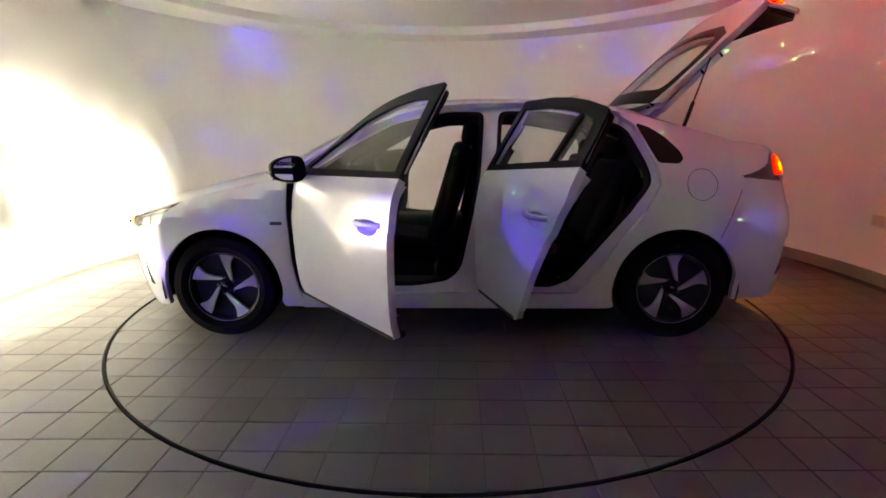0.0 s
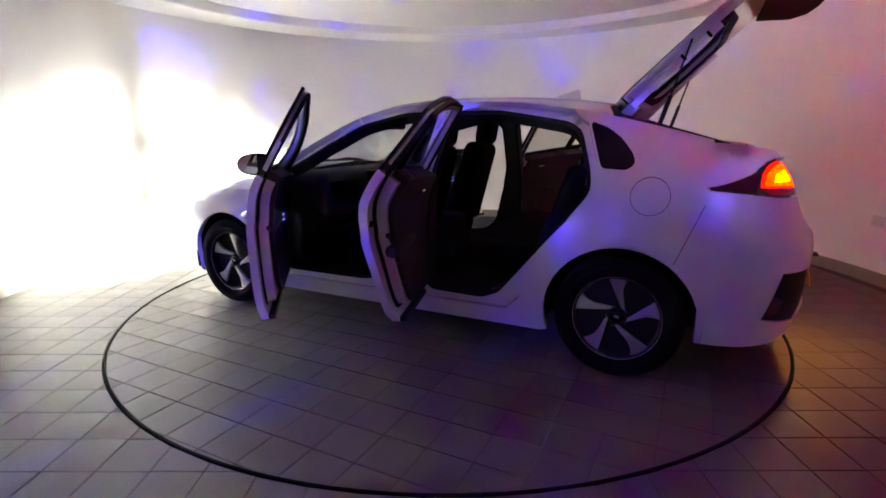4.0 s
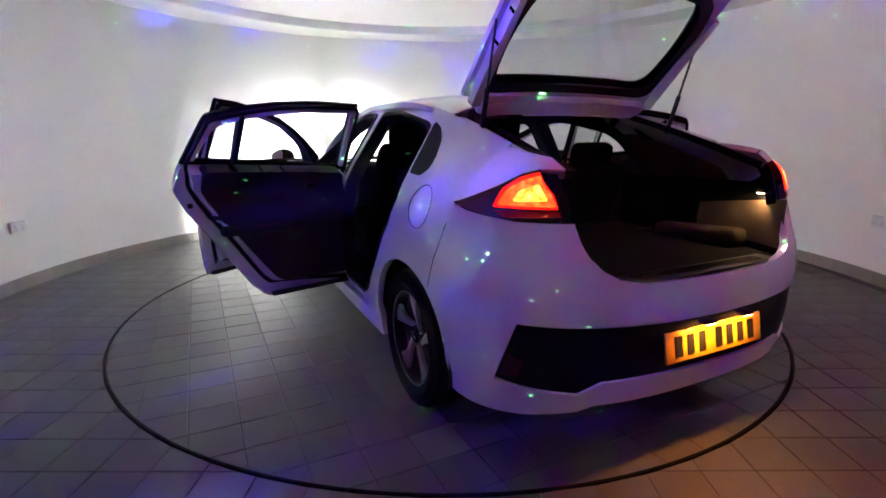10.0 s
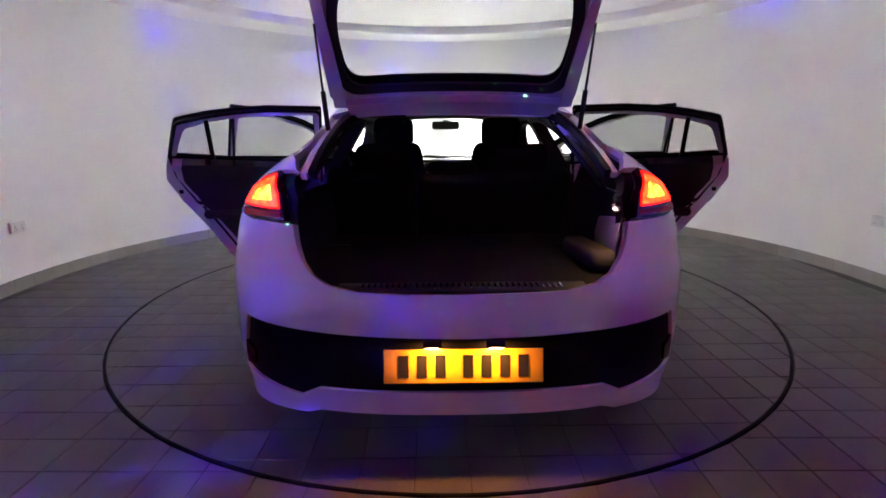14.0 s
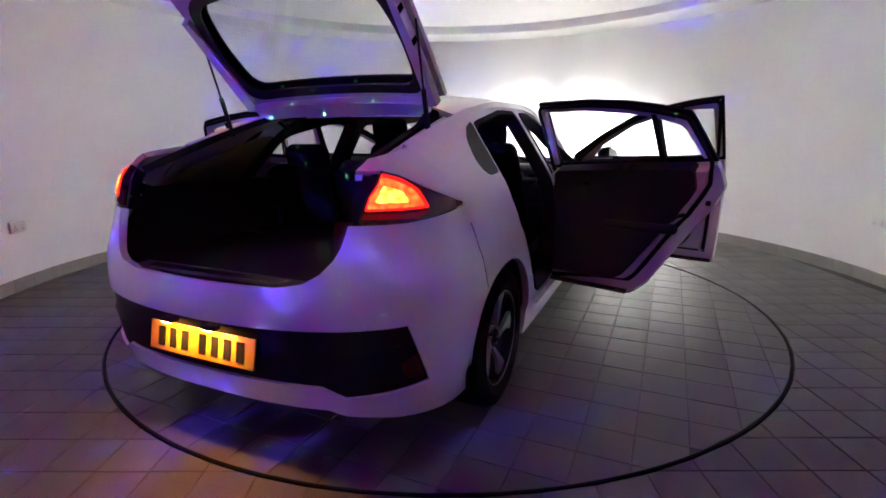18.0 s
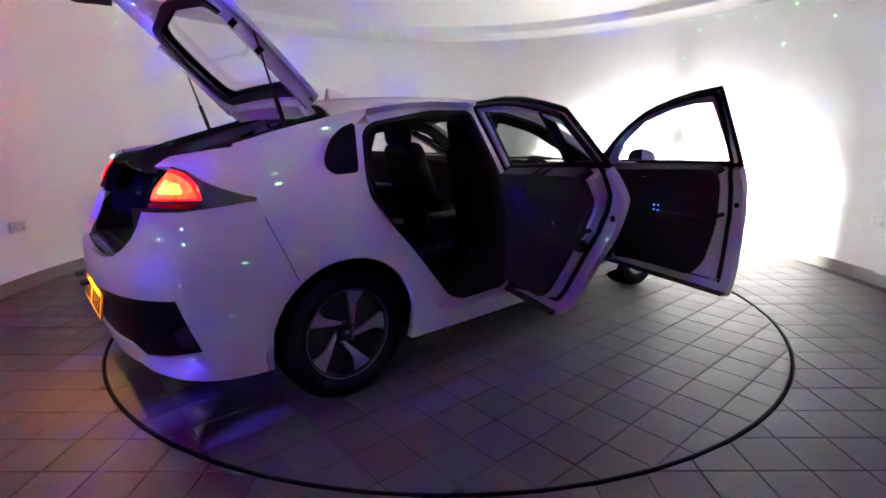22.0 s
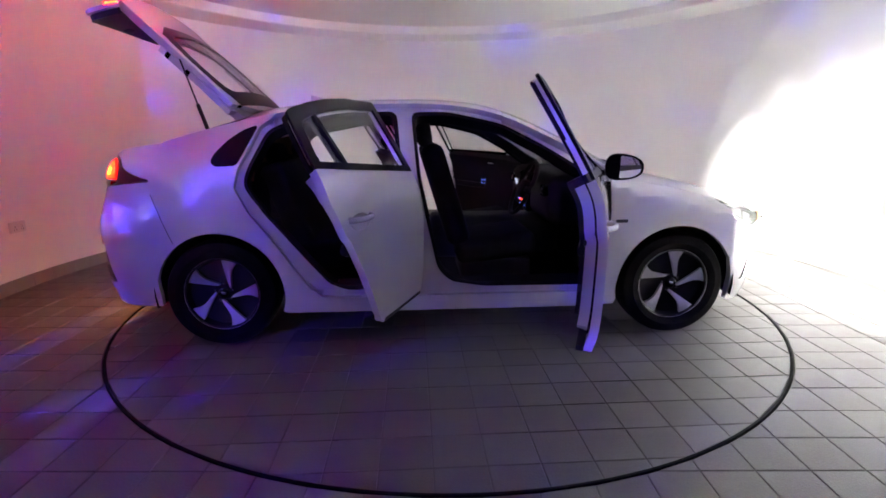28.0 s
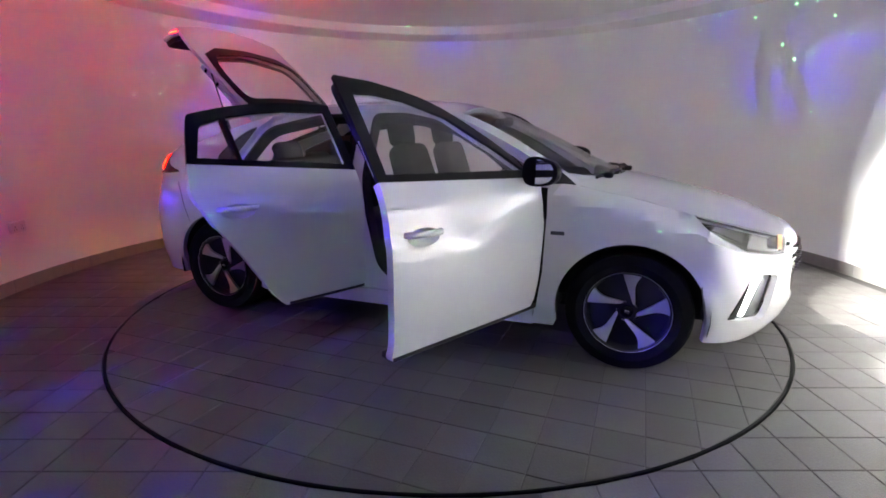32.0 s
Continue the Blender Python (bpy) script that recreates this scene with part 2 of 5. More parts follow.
def rounded(loop, r, n=4):
    """The loop with its corners rounded."""
    out = []
    L = len(loop)
    for i in range(L):
        p0, p, p1 = Vector(loop[i - 1]), Vector(loop[i]), Vector(loop[(i + 1) % L])
        a, b = p0 - p, p1 - p
        k = min(r, a.length * 0.45, b.length * 0.45)
        s, e = p + a.normalized() * k, p + b.normalized() * k
        for j in range(n + 1):
            t = j / n
            q = s * (1 - t) ** 2 + p * 2 * t * (1 - t) + e * t * t
            out.append((q.x, q.y))
    return out


def panel(name, loop, chart, material, parent, thick=0.02, off=0.0, step=0.06, holes=(), side=1, at=(0, 0, 0), label="", smooth=35):
    """A curved sheet with thickness: a flat outline with holes, bent onto chart(a, b) and mirrored by side."""
    fine = step * 0.6
    loop = dense(loop, fine)
    holes = [dense(list(h), fine) for h in holes]
    pts, edges = [], []
    for lp in [loop] + holes:
        n0 = len(pts)
        pts += lp
        edges += [(n0 + i, n0 + (i + 1) % len(lp)) for i in range(len(lp))]
    border = np.array(pts)
    lo, hi = border.min(0), border.max(0)
    i = 0
    y = lo[1] + step * 0.5
    while y < hi[1]:
        x = lo[0] + step * (0.5 if i % 2 else 1.0)
        while x < hi[0]:
            if np.min(np.abs(border - (x, y)).sum(1)) > step * 0.45 and inside((x, y), loop) and not any(inside((x, y), h) for h in holes):
                pts.append((x, y))
            x += step
        y += step * 0.87
        i += 1
    v2, _, tris = geometry.delaunay_2d_cdt([Vector(p) for p in pts], edges, [], 0, 1e-6)[:3]
    keep = []
    for f in tris:
        c = sum((v2[k] for k in f), Vector((0, 0))) / len(f)
        if inside(c, loop) and not any(inside(c, h) for h in holes):
            keep.append(list(f))
    used = sorted({k for f in keep for k in f})
    index = {k: i for i, k in enumerate(used)}
    outer, inner = [], []
    e = 0.004
    for k in used:
        a, b = v2[k]
        p = Vector(chart(a, b))
        n = (Vector(chart(a + e, b)) - Vector(chart(a - e, b))).cross(Vector(chart(a, b + e)) - Vector(chart(a, b - e)))
        n = n.normalized() if n.length > 1e-12 else Vector((0, 0, 1))
        if n.dot(chart(a, b, True)) < 0:
            n = -n
        for store, d in ((outer, off), (inner, off - thick)):
            q = p + n * d
            store.append((q.x - at[0], side * q.y - at[1], q.z - at[2]))
    N = len(used)
    faces, count = [], {}
    for f in keep:
        g = [index[k] for k in f]
        c0, c1, c2 = (Vector(outer[k]) for k in g[:3])
        nn = (c1 - c0).cross(c2 - c0)
        a, b = sum((v2[k] for k in f), Vector((0, 0))) / len(f)
        o = Vector(chart(a, b, True))
        o.y *= side
        if nn.dot(o) < 0:
            g = g[::-1]
        faces.append(g)
        faces.append([k + N for k in g[::-1]])
        for u, v in zip(g, g[1:] + g[:1]):
            count[(u, v)] = 1
    for (u, v) in count:
        if (v, u) not in count:
            faces.append([v, u, u + N, v + N])
    return mesh_object(name, outer + inner, faces, material, parent, label, smooth)


# ---- the room ----
CX, CY, RAD = 0.02, 0.30, 3.48
Z_SOFFIT, Z_CEIL, R_SOFFIT = 2.48, 2.58, 2.98
A0, A1 = math.radians(-35), math.radians(215)


def arc(r, a):
    return CX + r * math.cos(a), CY + r * math.sin(a)


def ring_wall(name, r0, r1, z0, z1, material, n=96, kind="structure", a0=A0, a1=A1):
    """A curved wall with thickness between two radii."""
    verts, faces = [], []
    for i in range(n + 1):
        a = a0 + (a1 - a0) * i / n
        for r, z in ((r0, z0), (r1, z0), (r1, z1), (r0, z1)):
            verts.append((*arc(r, a), z))
    for i in range(n):
        b, c = 4 * i, 4 * i + 4
        for k in range(4):
            l = (k + 1) % 4
            faces.append((b + k, c + k, c + l, b + l))
    faces += [(0, 1, 2, 3), (4 * n + 3, 4 * n + 2, 4 * n + 1, 4 * n)]
    return tagged(mesh_object(name, verts, faces, material, smooth=30), kind=kind)


tagged(ring_wall("wall_round", RAD, RAD + 0.2, 0.0, 2.8, WALL), "white painted curved wall of the round room")
# unseen walls, added to close the room behind the camera and keep bounced light
x_end, y_end = arc(RAD, A0)
bm = bmesh.new()
for s in (-1, 1):
    box(bm, CX + s * (x_end - CX + 0.1), (y_end - 5.2) / 2, 1.4, 0.2, 5.2 + y_end, 2.8)
tagged(part("wall_entrance", bm, WALL, None, smooth=0), "unseen white side walls added beside the camera", kind="structure")
bm = bmesh.new()
box(bm, CX, -5.3, 1.4, 2 * (x_end - CX) + 0.4, 0.2, 2.8)
tagged(part("wall_back", bm, WALL, None, smooth=0), "unseen plain white wall added to close the room behind the camera", kind="structure")

# ceiling: upper disc, riser and soffit ring in one mesh
verts, faces = [], []
N = 96
for i in range(N):
    a = 2 * math.pi * i / N
    for r, z in ((RAD + 1.9, Z_SOFFIT), (R_SOFFIT + 0.012, Z_SOFFIT), (R_SOFFIT, Z_SOFFIT + 0.012), (R_SOFFIT, Z_CEIL), (1.5, Z_CEIL), (0.02, Z_CEIL)):
        verts.append((*arc(r, a), z))
for i in range(N):
    j = (i + 1) % N
    for k in range(5):
        faces.append((i * 6 + k, i * 6 + k + 1, j * 6 + k + 1, j * 6 + k))
faces.append([i * 6 + 5 for i in range(N)])
tagged(mesh_object("ceiling", verts, faces, CEIL, smooth=30), "white ceiling with a stepped round recess", kind="structure")

# ---- floor and turntable ----
R_DISC = 2.242
PITCH = 0.2045
bm = bmesh.new()
verts, faces = [], []
N = 120
for i in range(N):
    a = 2 * math.pi * i / N
    for r, z in ((R_DISC + 0.005, -0.08), (R_DISC + 0.005, -0.004), (7.0, -0.004)):
        verts.append((r * math.cos(a), r * math.sin(a), z))
for i in range(N):
    j = (i + 1) % N
    for k in range(2):
        faces.append((i * 3 + k, j * 3 + k, j * 3 + k + 1, i * 3 + k + 1))
floor = tagged(mesh_object("floor", verts, faces, GROUT, smooth=30), "grey square tiled floor round the turntable", kind="structure")
verts, faces = [], []
for i in range(N):
    a = 2 * math.pi * i / N
    for r, z in ((2.35, -0.05), (0.01, -0.05)):
        verts.append((r * math.cos(a), r * math.sin(a), z))
for i in range(N):
    j = (i + 1) % N
    faces.append((i * 2, j * 2, j * 2 + 1, i * 2 + 1))
tagged(mesh_object("turntable_pit", verts, faces, STEEL, smooth=0), "dark steel pit below the turntable", kind="structure")

turntable = tagged(new("turntable"), "round turntable paved with grey square tiles", "turntable")
verts, faces = lathe([(0.02, -0.004), (R_DISC - 0.014, -0.004), (R_DISC - 0.014, -0.04)], 160, "z")
mesh_object("disc", verts, [f[::-1] for f in faces], GROUT, turntable, smooth=30)
verts, faces = lathe([(R_DISC - 0.013, -0.02), (R_DISC - 0.013, 0.002), (R_DISC - 0.0105, 0.004), (R_DISC - 0.003, 0.004), (R_DISC, 0.002), (R_DISC, -0.03)], 160, "z")
mesh_object("edge_ring", verts, [f[::-1] for f in faces], STEEL, turntable, "dark steel edge ring", smooth=30)


def tile_mesh(name, loop, material, h=0.0, edge=0.003):
    """A thin tile with a small bevel; loop is its outline, counter-clockwise."""
    n = len(loop)
    c = sum((Vector(p) for p in loop), Vector((0, 0))) / n
    top = []
    for p in loop:
        d = Vector(p) - c
        q = c + d * (1 - edge / max(d.length, 1e-6))
        top.append((q.x, q.y, h))
    verts = top + [(x, y, h - 0.0022) for x, y in loop] + [(x, y, h - 0.012) for x, y in loop]
    faces = [list(range(n))]
    for a in (0, n):
        for i in range(n):
            j = (i + 1) % n
            faces.append((a + i, a + n + i, a + n + j, a + j))
    me = bpy.data.meshes.new(name)
    me.from_pydata(verts, [], faces)
    me.materials.append(material)
    return me


HALF = PITCH / 2 - 0.0015
SQUARE = [(-HALF, -HALF), (HALF, -HALF), (HALF, HALF), (-HALF, HALF)]
WHOLE_TILE = tile_mesh("tile", SQUARE, TILE)


def clip_circle(loop, r, keep_in):
    """The part of a loop inside (or outside) a circle about the origin."""
    d = dense(loop, 0.012)
    out = []
    for i, p in enumerate(d):
        q = d[(i + 1) % len(d)]
        a, b = math.hypot(*p), math.hypot(*q)
        ina, inb = (a <= r) == keep_in, (b <= r) == keep_in
        if ina:
            out.append(p)
        if ina != inb:
            t = (r - a) / (b - a)
            out.append((p[0] + (q[0] - p[0]) * t, p[1] + (q[1] - p[1]) * t))
    return out


def lay_tiles(parent, x0, y0, keep_in, reach, where):
    """Square tiles on a grid inside or outside the turntable's edge; where(x, y) picks those laid as parts."""
    rest_v, rest_f = [], []
    lim = R_DISC - 0.014 if keep_in else R_DISC + 0.007
    n = int(reach / PITCH) + 1
    for i in range(-n, n + 1):
        for j in range(-n, n + 1):
            x, y = x0 + (i + 0.5) * PITCH, y0 + (j + 0.5) * PITCH
            loop = [(x + a, y + b) for a, b in SQUARE]
            rs = [math.hypot(*p) for p in loop]
            cut = not (max(rs) <= lim if keep_in else min(rs) >= lim)
            if not keep_in and min(abs(x) - HALF, 9) > 4.0:
                continue
            if cut:
                if (min(rs) > lim + 0.15) if keep_in else (max(rs) < lim - 0.15):
                    continue
                cl = clip_circle(loop, lim, keep_in)
                if len(cl) < 3:
                    continue
                area = abs(sum(p[0] * q[1] - q[0] * p[1] for p, q in zip(cl, cl[1:] + cl[:1]))) / 2
                if area < 0.0012:
                    continue
                me = tile_mesh("tile", [(a - x, b - y) for a, b in cl], TILE)
            else:
                me = WHOLE_TILE
            if where(x, y):
                ob = new("tile", me)
                ob.parent = parent
                ob.location = (x, y, random.uniform(-0.0007, 0.0007))
            else:
                k = len(rest_v)
                dz = random.uniform(-0.0007, 0.0007)
                rest_v += [(v.co.x + x, v.co.y + y, v.co.z + dz) for v in me.vertices]
                rest_f += [[k + v for v in p.vertices] for p in me.polygons]
    ob = mesh_object("tiles", rest_v, rest_f, TILE_JOINED, parent, smooth=0)
    ob["kind"] = "stuff"


def lay_skirting():
    """A row of skirting tiles along the foot of the round wall."""
    base = ring_wall("skirting", RAD - 0.006, RAD, 0.0, 0.1, GROUT)
    tagged(base, "grey tiled skirting along the round wall")
    step = 0.2045 / RAD
    k = int((A1 - A0) / step)
    for i in range(k):
        a, b = A0 + i * step + 0.0006, A0 + (i + 1) * step - 0.0006
        v = []
        for z, r0 in ((0.0, RAD - 0.013), (0.098, RAD - 0.013), (0.1025, RAD - 0.010), (0.1025, RAD - 0.001)):
            for t in (a, (a + b) / 2, b):
                v.append((*arc(r0, t), z))
        f = []
        for q in range(3):
            for w in range(2):
                f.append((q * 3 + w, q * 3 + 3 + w, q * 3 + 4 + w, q * 3 + 1 + w))
        n0 = len(v)
        for z in (0.0, 0.1025):
            v += [(*arc(RAD - 0.001, a), z), (*arc(RAD - 0.001, b), z)]
        f += [(0, n0, n0 + 2, 3), (3, n0 + 2, 6, 6)[:3], (2, 5, n0 + 3, n0 + 1)]
        mesh_object("tile", v, f, SKIRT, base, smooth=30)


# sockets on the wall
def wall_socket(angle, z):
    x, y = arc(RAD - 0.001, angle)
    so = tagged(new("wall_socket"), "white double wall socket on the curved wall", "socket")
    so.matrix_basis = Matrix.Translation((x, y, z)) @ Matrix.Rotation(angle + math.pi, 4, "Z")
    bm = bmesh.new()
    box(bm, 0.011, 0, 0, 0.024, 0.147, 0.087, 0.004)
    part("faceplate", bm, SOCKET, so)
    for s in (-1, 1):
        bm = bmesh.new()
        box(bm, 0.025, s * 0.034, 0.022, 0.006, 0.012, 0.016, 0.002)
        part("switch", bm, SOCKET, so)
        for dy, dz, w in ((0, 0.004, 0.005), (-0.011, -0.018, 0.004), (0.011, -0.018, 0.004)):
            bm = bmesh.new()
            box(bm, 0.0235, s * 0.034 + dy, dz, 0.002, w, 0.008)
            part("pin_hole", bm, SEAL, so)


wall_socket(math.radians(181.6), 0.51)
wall_socket(math.radians(-0.8), 0.51)


# star projector on the floor, off to the side
def gobo(name, color, build):
    m = bpy.data.materials.new(name)
    m.use_nodes = True
    nt = m.node_tree
    b = nt.nodes["Principled BSDF"]
    b.inputs["Base Color"].default_value = (0.01, 0.01, 0.01, 1)
    tr = node(m, "ShaderNodeBsdfTransparent")
    mx = node(m, "ShaderNodeMixShader")
    tr.inputs["Color"].default_value = (*color, 1)
    link(m, b, 0, mx, 1)
    link(m, tr, 0, mx, 2)
    link(m, mx, 0, nt.nodes["Material Output"], "Surface")
    build(m, mx)
    return m


AHEAD = Vector((0.58, 0.80, 0.14)).normalized()


def height_fade(m, low):
    """Added film grading: dims light thrown low, leaving it strongest upward, at the walls."""
    tc = node(m, "ShaderNodeTexCoord")
    sep = node(m, "ShaderNodeSeparateXYZ")
    link(m, tc, "Object", sep, 0)
    r = node(m, "ShaderNodeMapRange")
    r.inputs["From Min"].default_value, r.inputs["From Max"].default_value = -0.004, 0.008
    r.inputs["To Min"].default_value, r.inputs["To Max"].default_value = low, 1.0
    link(m, sep, "Z", r, "Value")
    return r


def star_holes(m, mx):
    tc = node(m, "ShaderNodeTexCoord")
    side = AHEAD.cross(Vector((0, 0, 1))).normalized()
    dots = []
    for axis in (side, side.cross(AHEAD), AHEAD):
        d = node(m, "ShaderNodeVectorMath")
        d.operation = "DOT_PRODUCT"
        d.inputs[1].default_value = axis
        link(m, tc, "Object", d, 0)
        dots.append(d)
    flat = node(m, "ShaderNodeCombineXYZ")
    for k in (0, 1):
        q = node(m, "ShaderNodeMath")
        q.operation = "DIVIDE"
        link(m, dots[k], "Value", q, 0)
        link(m, dots[2], "Value", q, 1)
        link(m, q, 0, flat, k)
    vo = node(m, "ShaderNodeTexVoronoi", Scale=23.0)
    vo.voronoi_dimensions = "2D"
    link(m, flat, 0, vo, "Vector")
    sep = node(m, "ShaderNodeSeparateColor")
    link(m, vo, "Color", sep, 0)
    size = node(m, "ShaderNodeMapRange")
    size.inputs["From Min"].default_value, size.inputs["From Max"].default_value = 0.0, 1.0
    size.inputs["To Min"].default_value, size.inputs["To Max"].default_value = 0.015, 0.030
    link(m, sep, 0, size, "Value")
    lt = node(m, "ShaderNodeMath")
    lt.operation = "LESS_THAN"
    link(m, vo, "Distance", lt, 0)
    link(m, size, "Result", lt, 1)
    pick = node(m, "ShaderNodeMath")
    pick.operation = "GREATER_THAN"
    pick.inputs[1].default_value = 0.2
    link(m, sep, 0, pick, 0)
    both_of = node(m, "ShaderNodeMath")
    both_of.operation = "MULTIPLY"
    link(m, lt, 0, both_of, 0)
    link(m, pick, 0, both_of, 1)
    link(m, calc(m, "MULTIPLY", both_of, height_fade(m, 0.06)), 0, mx, 0)


def cloud_film(m, mx):
    tc = node(m, "ShaderNodeTexCoord")
    n1 = node(m, "ShaderNodeTexNoise", Scale=1000.0, Detail=2.0, Roughness=0.6, Distortion=1.5)
    n2 = node(m, "ShaderNodeTexNoise", Scale=160.0, Detail=2.0)
    link(m, tc, "Object", n1, "Vector")
    link(m, tc, "Object", n2, "Vector")
    mul = node(m, "ShaderNodeMath")
    mul.operation = "MULTIPLY"
    link(m, n1, "Fac", mul, 0)
    link(m, n2, "Fac", mul, 1)
    r = node(m, "ShaderNodeMapRange")
    r.inputs["From Min"].default_value, r.inputs["From Max"].default_value = 0.325, 0.41
    r.inputs["To Min"].default_value, r.inputs["To Max"].default_value = 0.008, 1.0
    link(m, mul, 0, r, "Value")
    link(m, calc(m, "MULTIPLY", r, height_fade(m, 0.42)), 0, mx, 0)


PROJ = Vector((-2.58, -3.8, 0.9))
projector = tagged(new("star_projector"), "small black star projector on a floor stand", "projector")
projector.location = PROJ
bm = bmesh.new()
box(bm, 0, 0, -0.12, 0.30, 0.26, 0.1, 0.02)
part("body", bm, BLACK, projector)
bm = bmesh.new()
tube(bm, [(0, 0, -0.16), (0, 0, -0.88)], 0.03)
box(bm, 0, 0, -0.89, 0.26, 0.26, 0.02, 0.004)
part("stand", bm, BLACK, projector)
GREEN_SHELL = gobo("star_shell", (1, 1, 1), star_holes)
BLUE_SHELL = gobo("cloud_shell", (1, 1, 1), cloud_film)
shells = {}
for spot, mat, color, power, nm in ((Vector((0.078, -0.063, 0)), GREEN_SHELL, (0.2, 1.0, 0.28), 24000.0, "star_shell"), (Vector((-0.06, 0.05, 0)), BLUE_SHELL, (0.08, 0.05, 1.0), 2150.0, "cloud_shell")):
    bm = bmesh.new()
    bmesh.ops.create_uvsphere(bm, u_segments=48, v_segments=32, radius=0.06)
    shells[nm] = part(nm, bm, mat, projector)
    shells[nm].location = spot
    # an added, unseen hood blocks each shell's light at the back and the sides
    v, f = lathe([(0.069 * math.sin(math.radians(a)), 0.069 * math.cos(math.radians(a))) for a in range(68, 181, 7)], 40, "z")
    turn = Matrix.Translation(spot) @ AHEAD.to_track_quat("Z", "Y").to_matrix().to_4x4()
    mesh_object("hood", [turn @ Vector(q) for q in v], f, BLACK, projector, "unseen black hood added to block the shell's light behind")
    lamp = bpy.data.lights.new(nm + "_lamp", "POINT")
    lamp.energy, lamp.color, lamp.shadow_soft_size = power, color, 0.00003 if spot.x > 0 else 0.0005
    lo = new(nm + "_lamp", lamp)
    lo.location = PROJ + spot



def graded(m, mx):
    """Clear at the upper end, opaque at the lower one."""
    tc = node(m, "ShaderNodeTexCoord")
    sep = node(m, "ShaderNodeSeparateXYZ")
    link(m, tc, "Object", sep, 0)
    r = node(m, "ShaderNodeMapRange")
    r.inputs["From Min"].default_value, r.inputs["From Max"].default_value = -0.02, 0.02
    link(m, sep, "Z", r, "Value")
    link(m, r, "Result", mx, 0)


# an added, unseen graded sleeve slides up and down round the star lamp to dim it
v, f = lathe([(0.0012, -0.045), (0.0012, 0.045)], 16, "z")
sleeve = mesh_object("dimmer_sleeve", v, f, gobo("dimmer_film", (1, 1, 1), graded), projector, "unseen graded sleeve added to dim the star lamp")
STAR_SPOT = (0.078, -0.063, 0.0)

# ---- the car: x forward, y to its left, z up, origin on the turntable's axis ----
HUB_F, HUB_R, HUB_Z, ARCH = 1.334, -1.366, 0.316, 0.366
edge_y = pchip((2.12, 2.05, 1.95, 1.8, 1.62, 1.3, 1.06, 0.85, 0.6, 0.3, -0.2, -0.6, -1.05, -1.4, -1.75, -2.0, -2.2),
               (0.42, 0.52, 0.62, 0.695, 0.742, 0.742, 0.73, 0.70, 0.66, 0.615, 0.60, 0.595, 0.585, 0.58, 0.575, 0.56, 0.54))
edge_z = pchip((2.12, 2.05, 1.95, 1.8, 1.62, 1.3, 1.06, 0.85, 0.6, 0.3, 0.05, -0.2, -0.6, -1.05, -1.4, -1.75, -2.0, -2.2),
               (0.665, 0.70, 0.737, 0.777, 0.818, 0.90, 0.945, 1.06, 1.195, 1.325, 1.38, 1.398, 1.395, 1.345, 1.27, 1.175, 1.10, 1.05))
mid_z = pchip((2.16, 2.0, 1.8, 1.6, 1.35, 1.25, 1.0, 0.818, 0.6, 0.456, 0.3, 0.127, -0.2, -0.52, -0.91, -1.05, -1.21, -1.6, -2.0, -2.2),
              (0.70, 0.785, 0.85, 0.90, 0.957, 0.978, 1.09, 1.185, 1.288, 1.352, 1.398, 1.433, 1.453, 1.45, 1.428, 1.412, 1.385, 1.27, 1.125, 1.07))
wide = pchip((1.70, 1.5, 1.3, 0.9, 0.3, -0.4, -1.0, -1.36, -1.6, -1.75), (0.872, 0.888, 0.896, 0.90, 0.905, 0.905, 0.90, 0.894, 0.877, 0.862))
bulge = pchip((0.15, 0.2, 0.27, 0.31, 0.36, 0.5, 0.66, 0.76, 0.80, 0.86, 0.93, 1.0, 1.06), (-0.06, -0.03, -0.022, -0.02, -0.006, 0.003, 0.004, 0.002, -0.007, -0.014, -0.03, -0.062, -0.1))
belt = pchip((0.95, 0.3, -0.5, -1.3), (0.985, 1.0, 1.015, 1.03))


def flank(x, z, out=False):
    """The car's left side as a height field."""
    if out:
        return Vector((0, 1, 0.25))
    ze, ye = edge_z(x), edge_y(x)
    zb = min(belt(x), ze - 0.09)
    if z <= zb:
        return Vector((x, wide(x) + bulge(z), z))
    yb = wide(x) + bulge(zb)
    t = (z - zb) / (ze - zb)
    k = min(max((ze - 1.0) / 0.25, 0.0), 1.0)
    p = 1.9 - 0.85 * k
    return Vector((x, yb + (ye - yb) * abs(t) ** p, z))


def crown(x, v, out=False):
    """The car's top surfaces; v runs from -0.65 to 0.65 across."""
    if out:
        return Vector((0, 0, 1))
    ye, ze, zc = edge_y(x), edge_z(x), mid_z(x)
    u = v / 0.65
    return Vector((x, u * ye, ze + (zc - ze) * (1 - abs(u) ** 2.3)))


REAR_X, FRONT_X = -1.72, 1.665
rear_a = pchip((0.2, 0.28, 0.36, 0.5, 0.65, 0.74, 0.85, 0.97, 1.09, 1.15), (0.44, 0.475, 0.50, 0.515, 0.515, 0.50, 0.455, 0.42, 0.40, 0.39))
front_a = pchip((0.15, 0.2, 0.28, 0.36, 0.5, 0.62, 0.7, 0.76, 0.82), (0.45, 0.525, 0.565, 0.58, 0.58, 0.56, 0.52, 0.485, 0.42))


def tail(s, z, out=False):
    """The car's rear face, s from -1 to 1 round it."""
    phi = s * math.pi / 2
    if out:
        return Vector((-math.cos(phi) - 0.05, math.sin(phi), 0.05))
    b, n = flank(REAR_X, z).y, 2.6
    c, q = max(math.cos(phi), 0.0), math.sin(phi)
    return Vector((REAR_X - rear_a(z) * c ** (2 / n), b * math.copysign(abs(q) ** (2 / n), q), z))


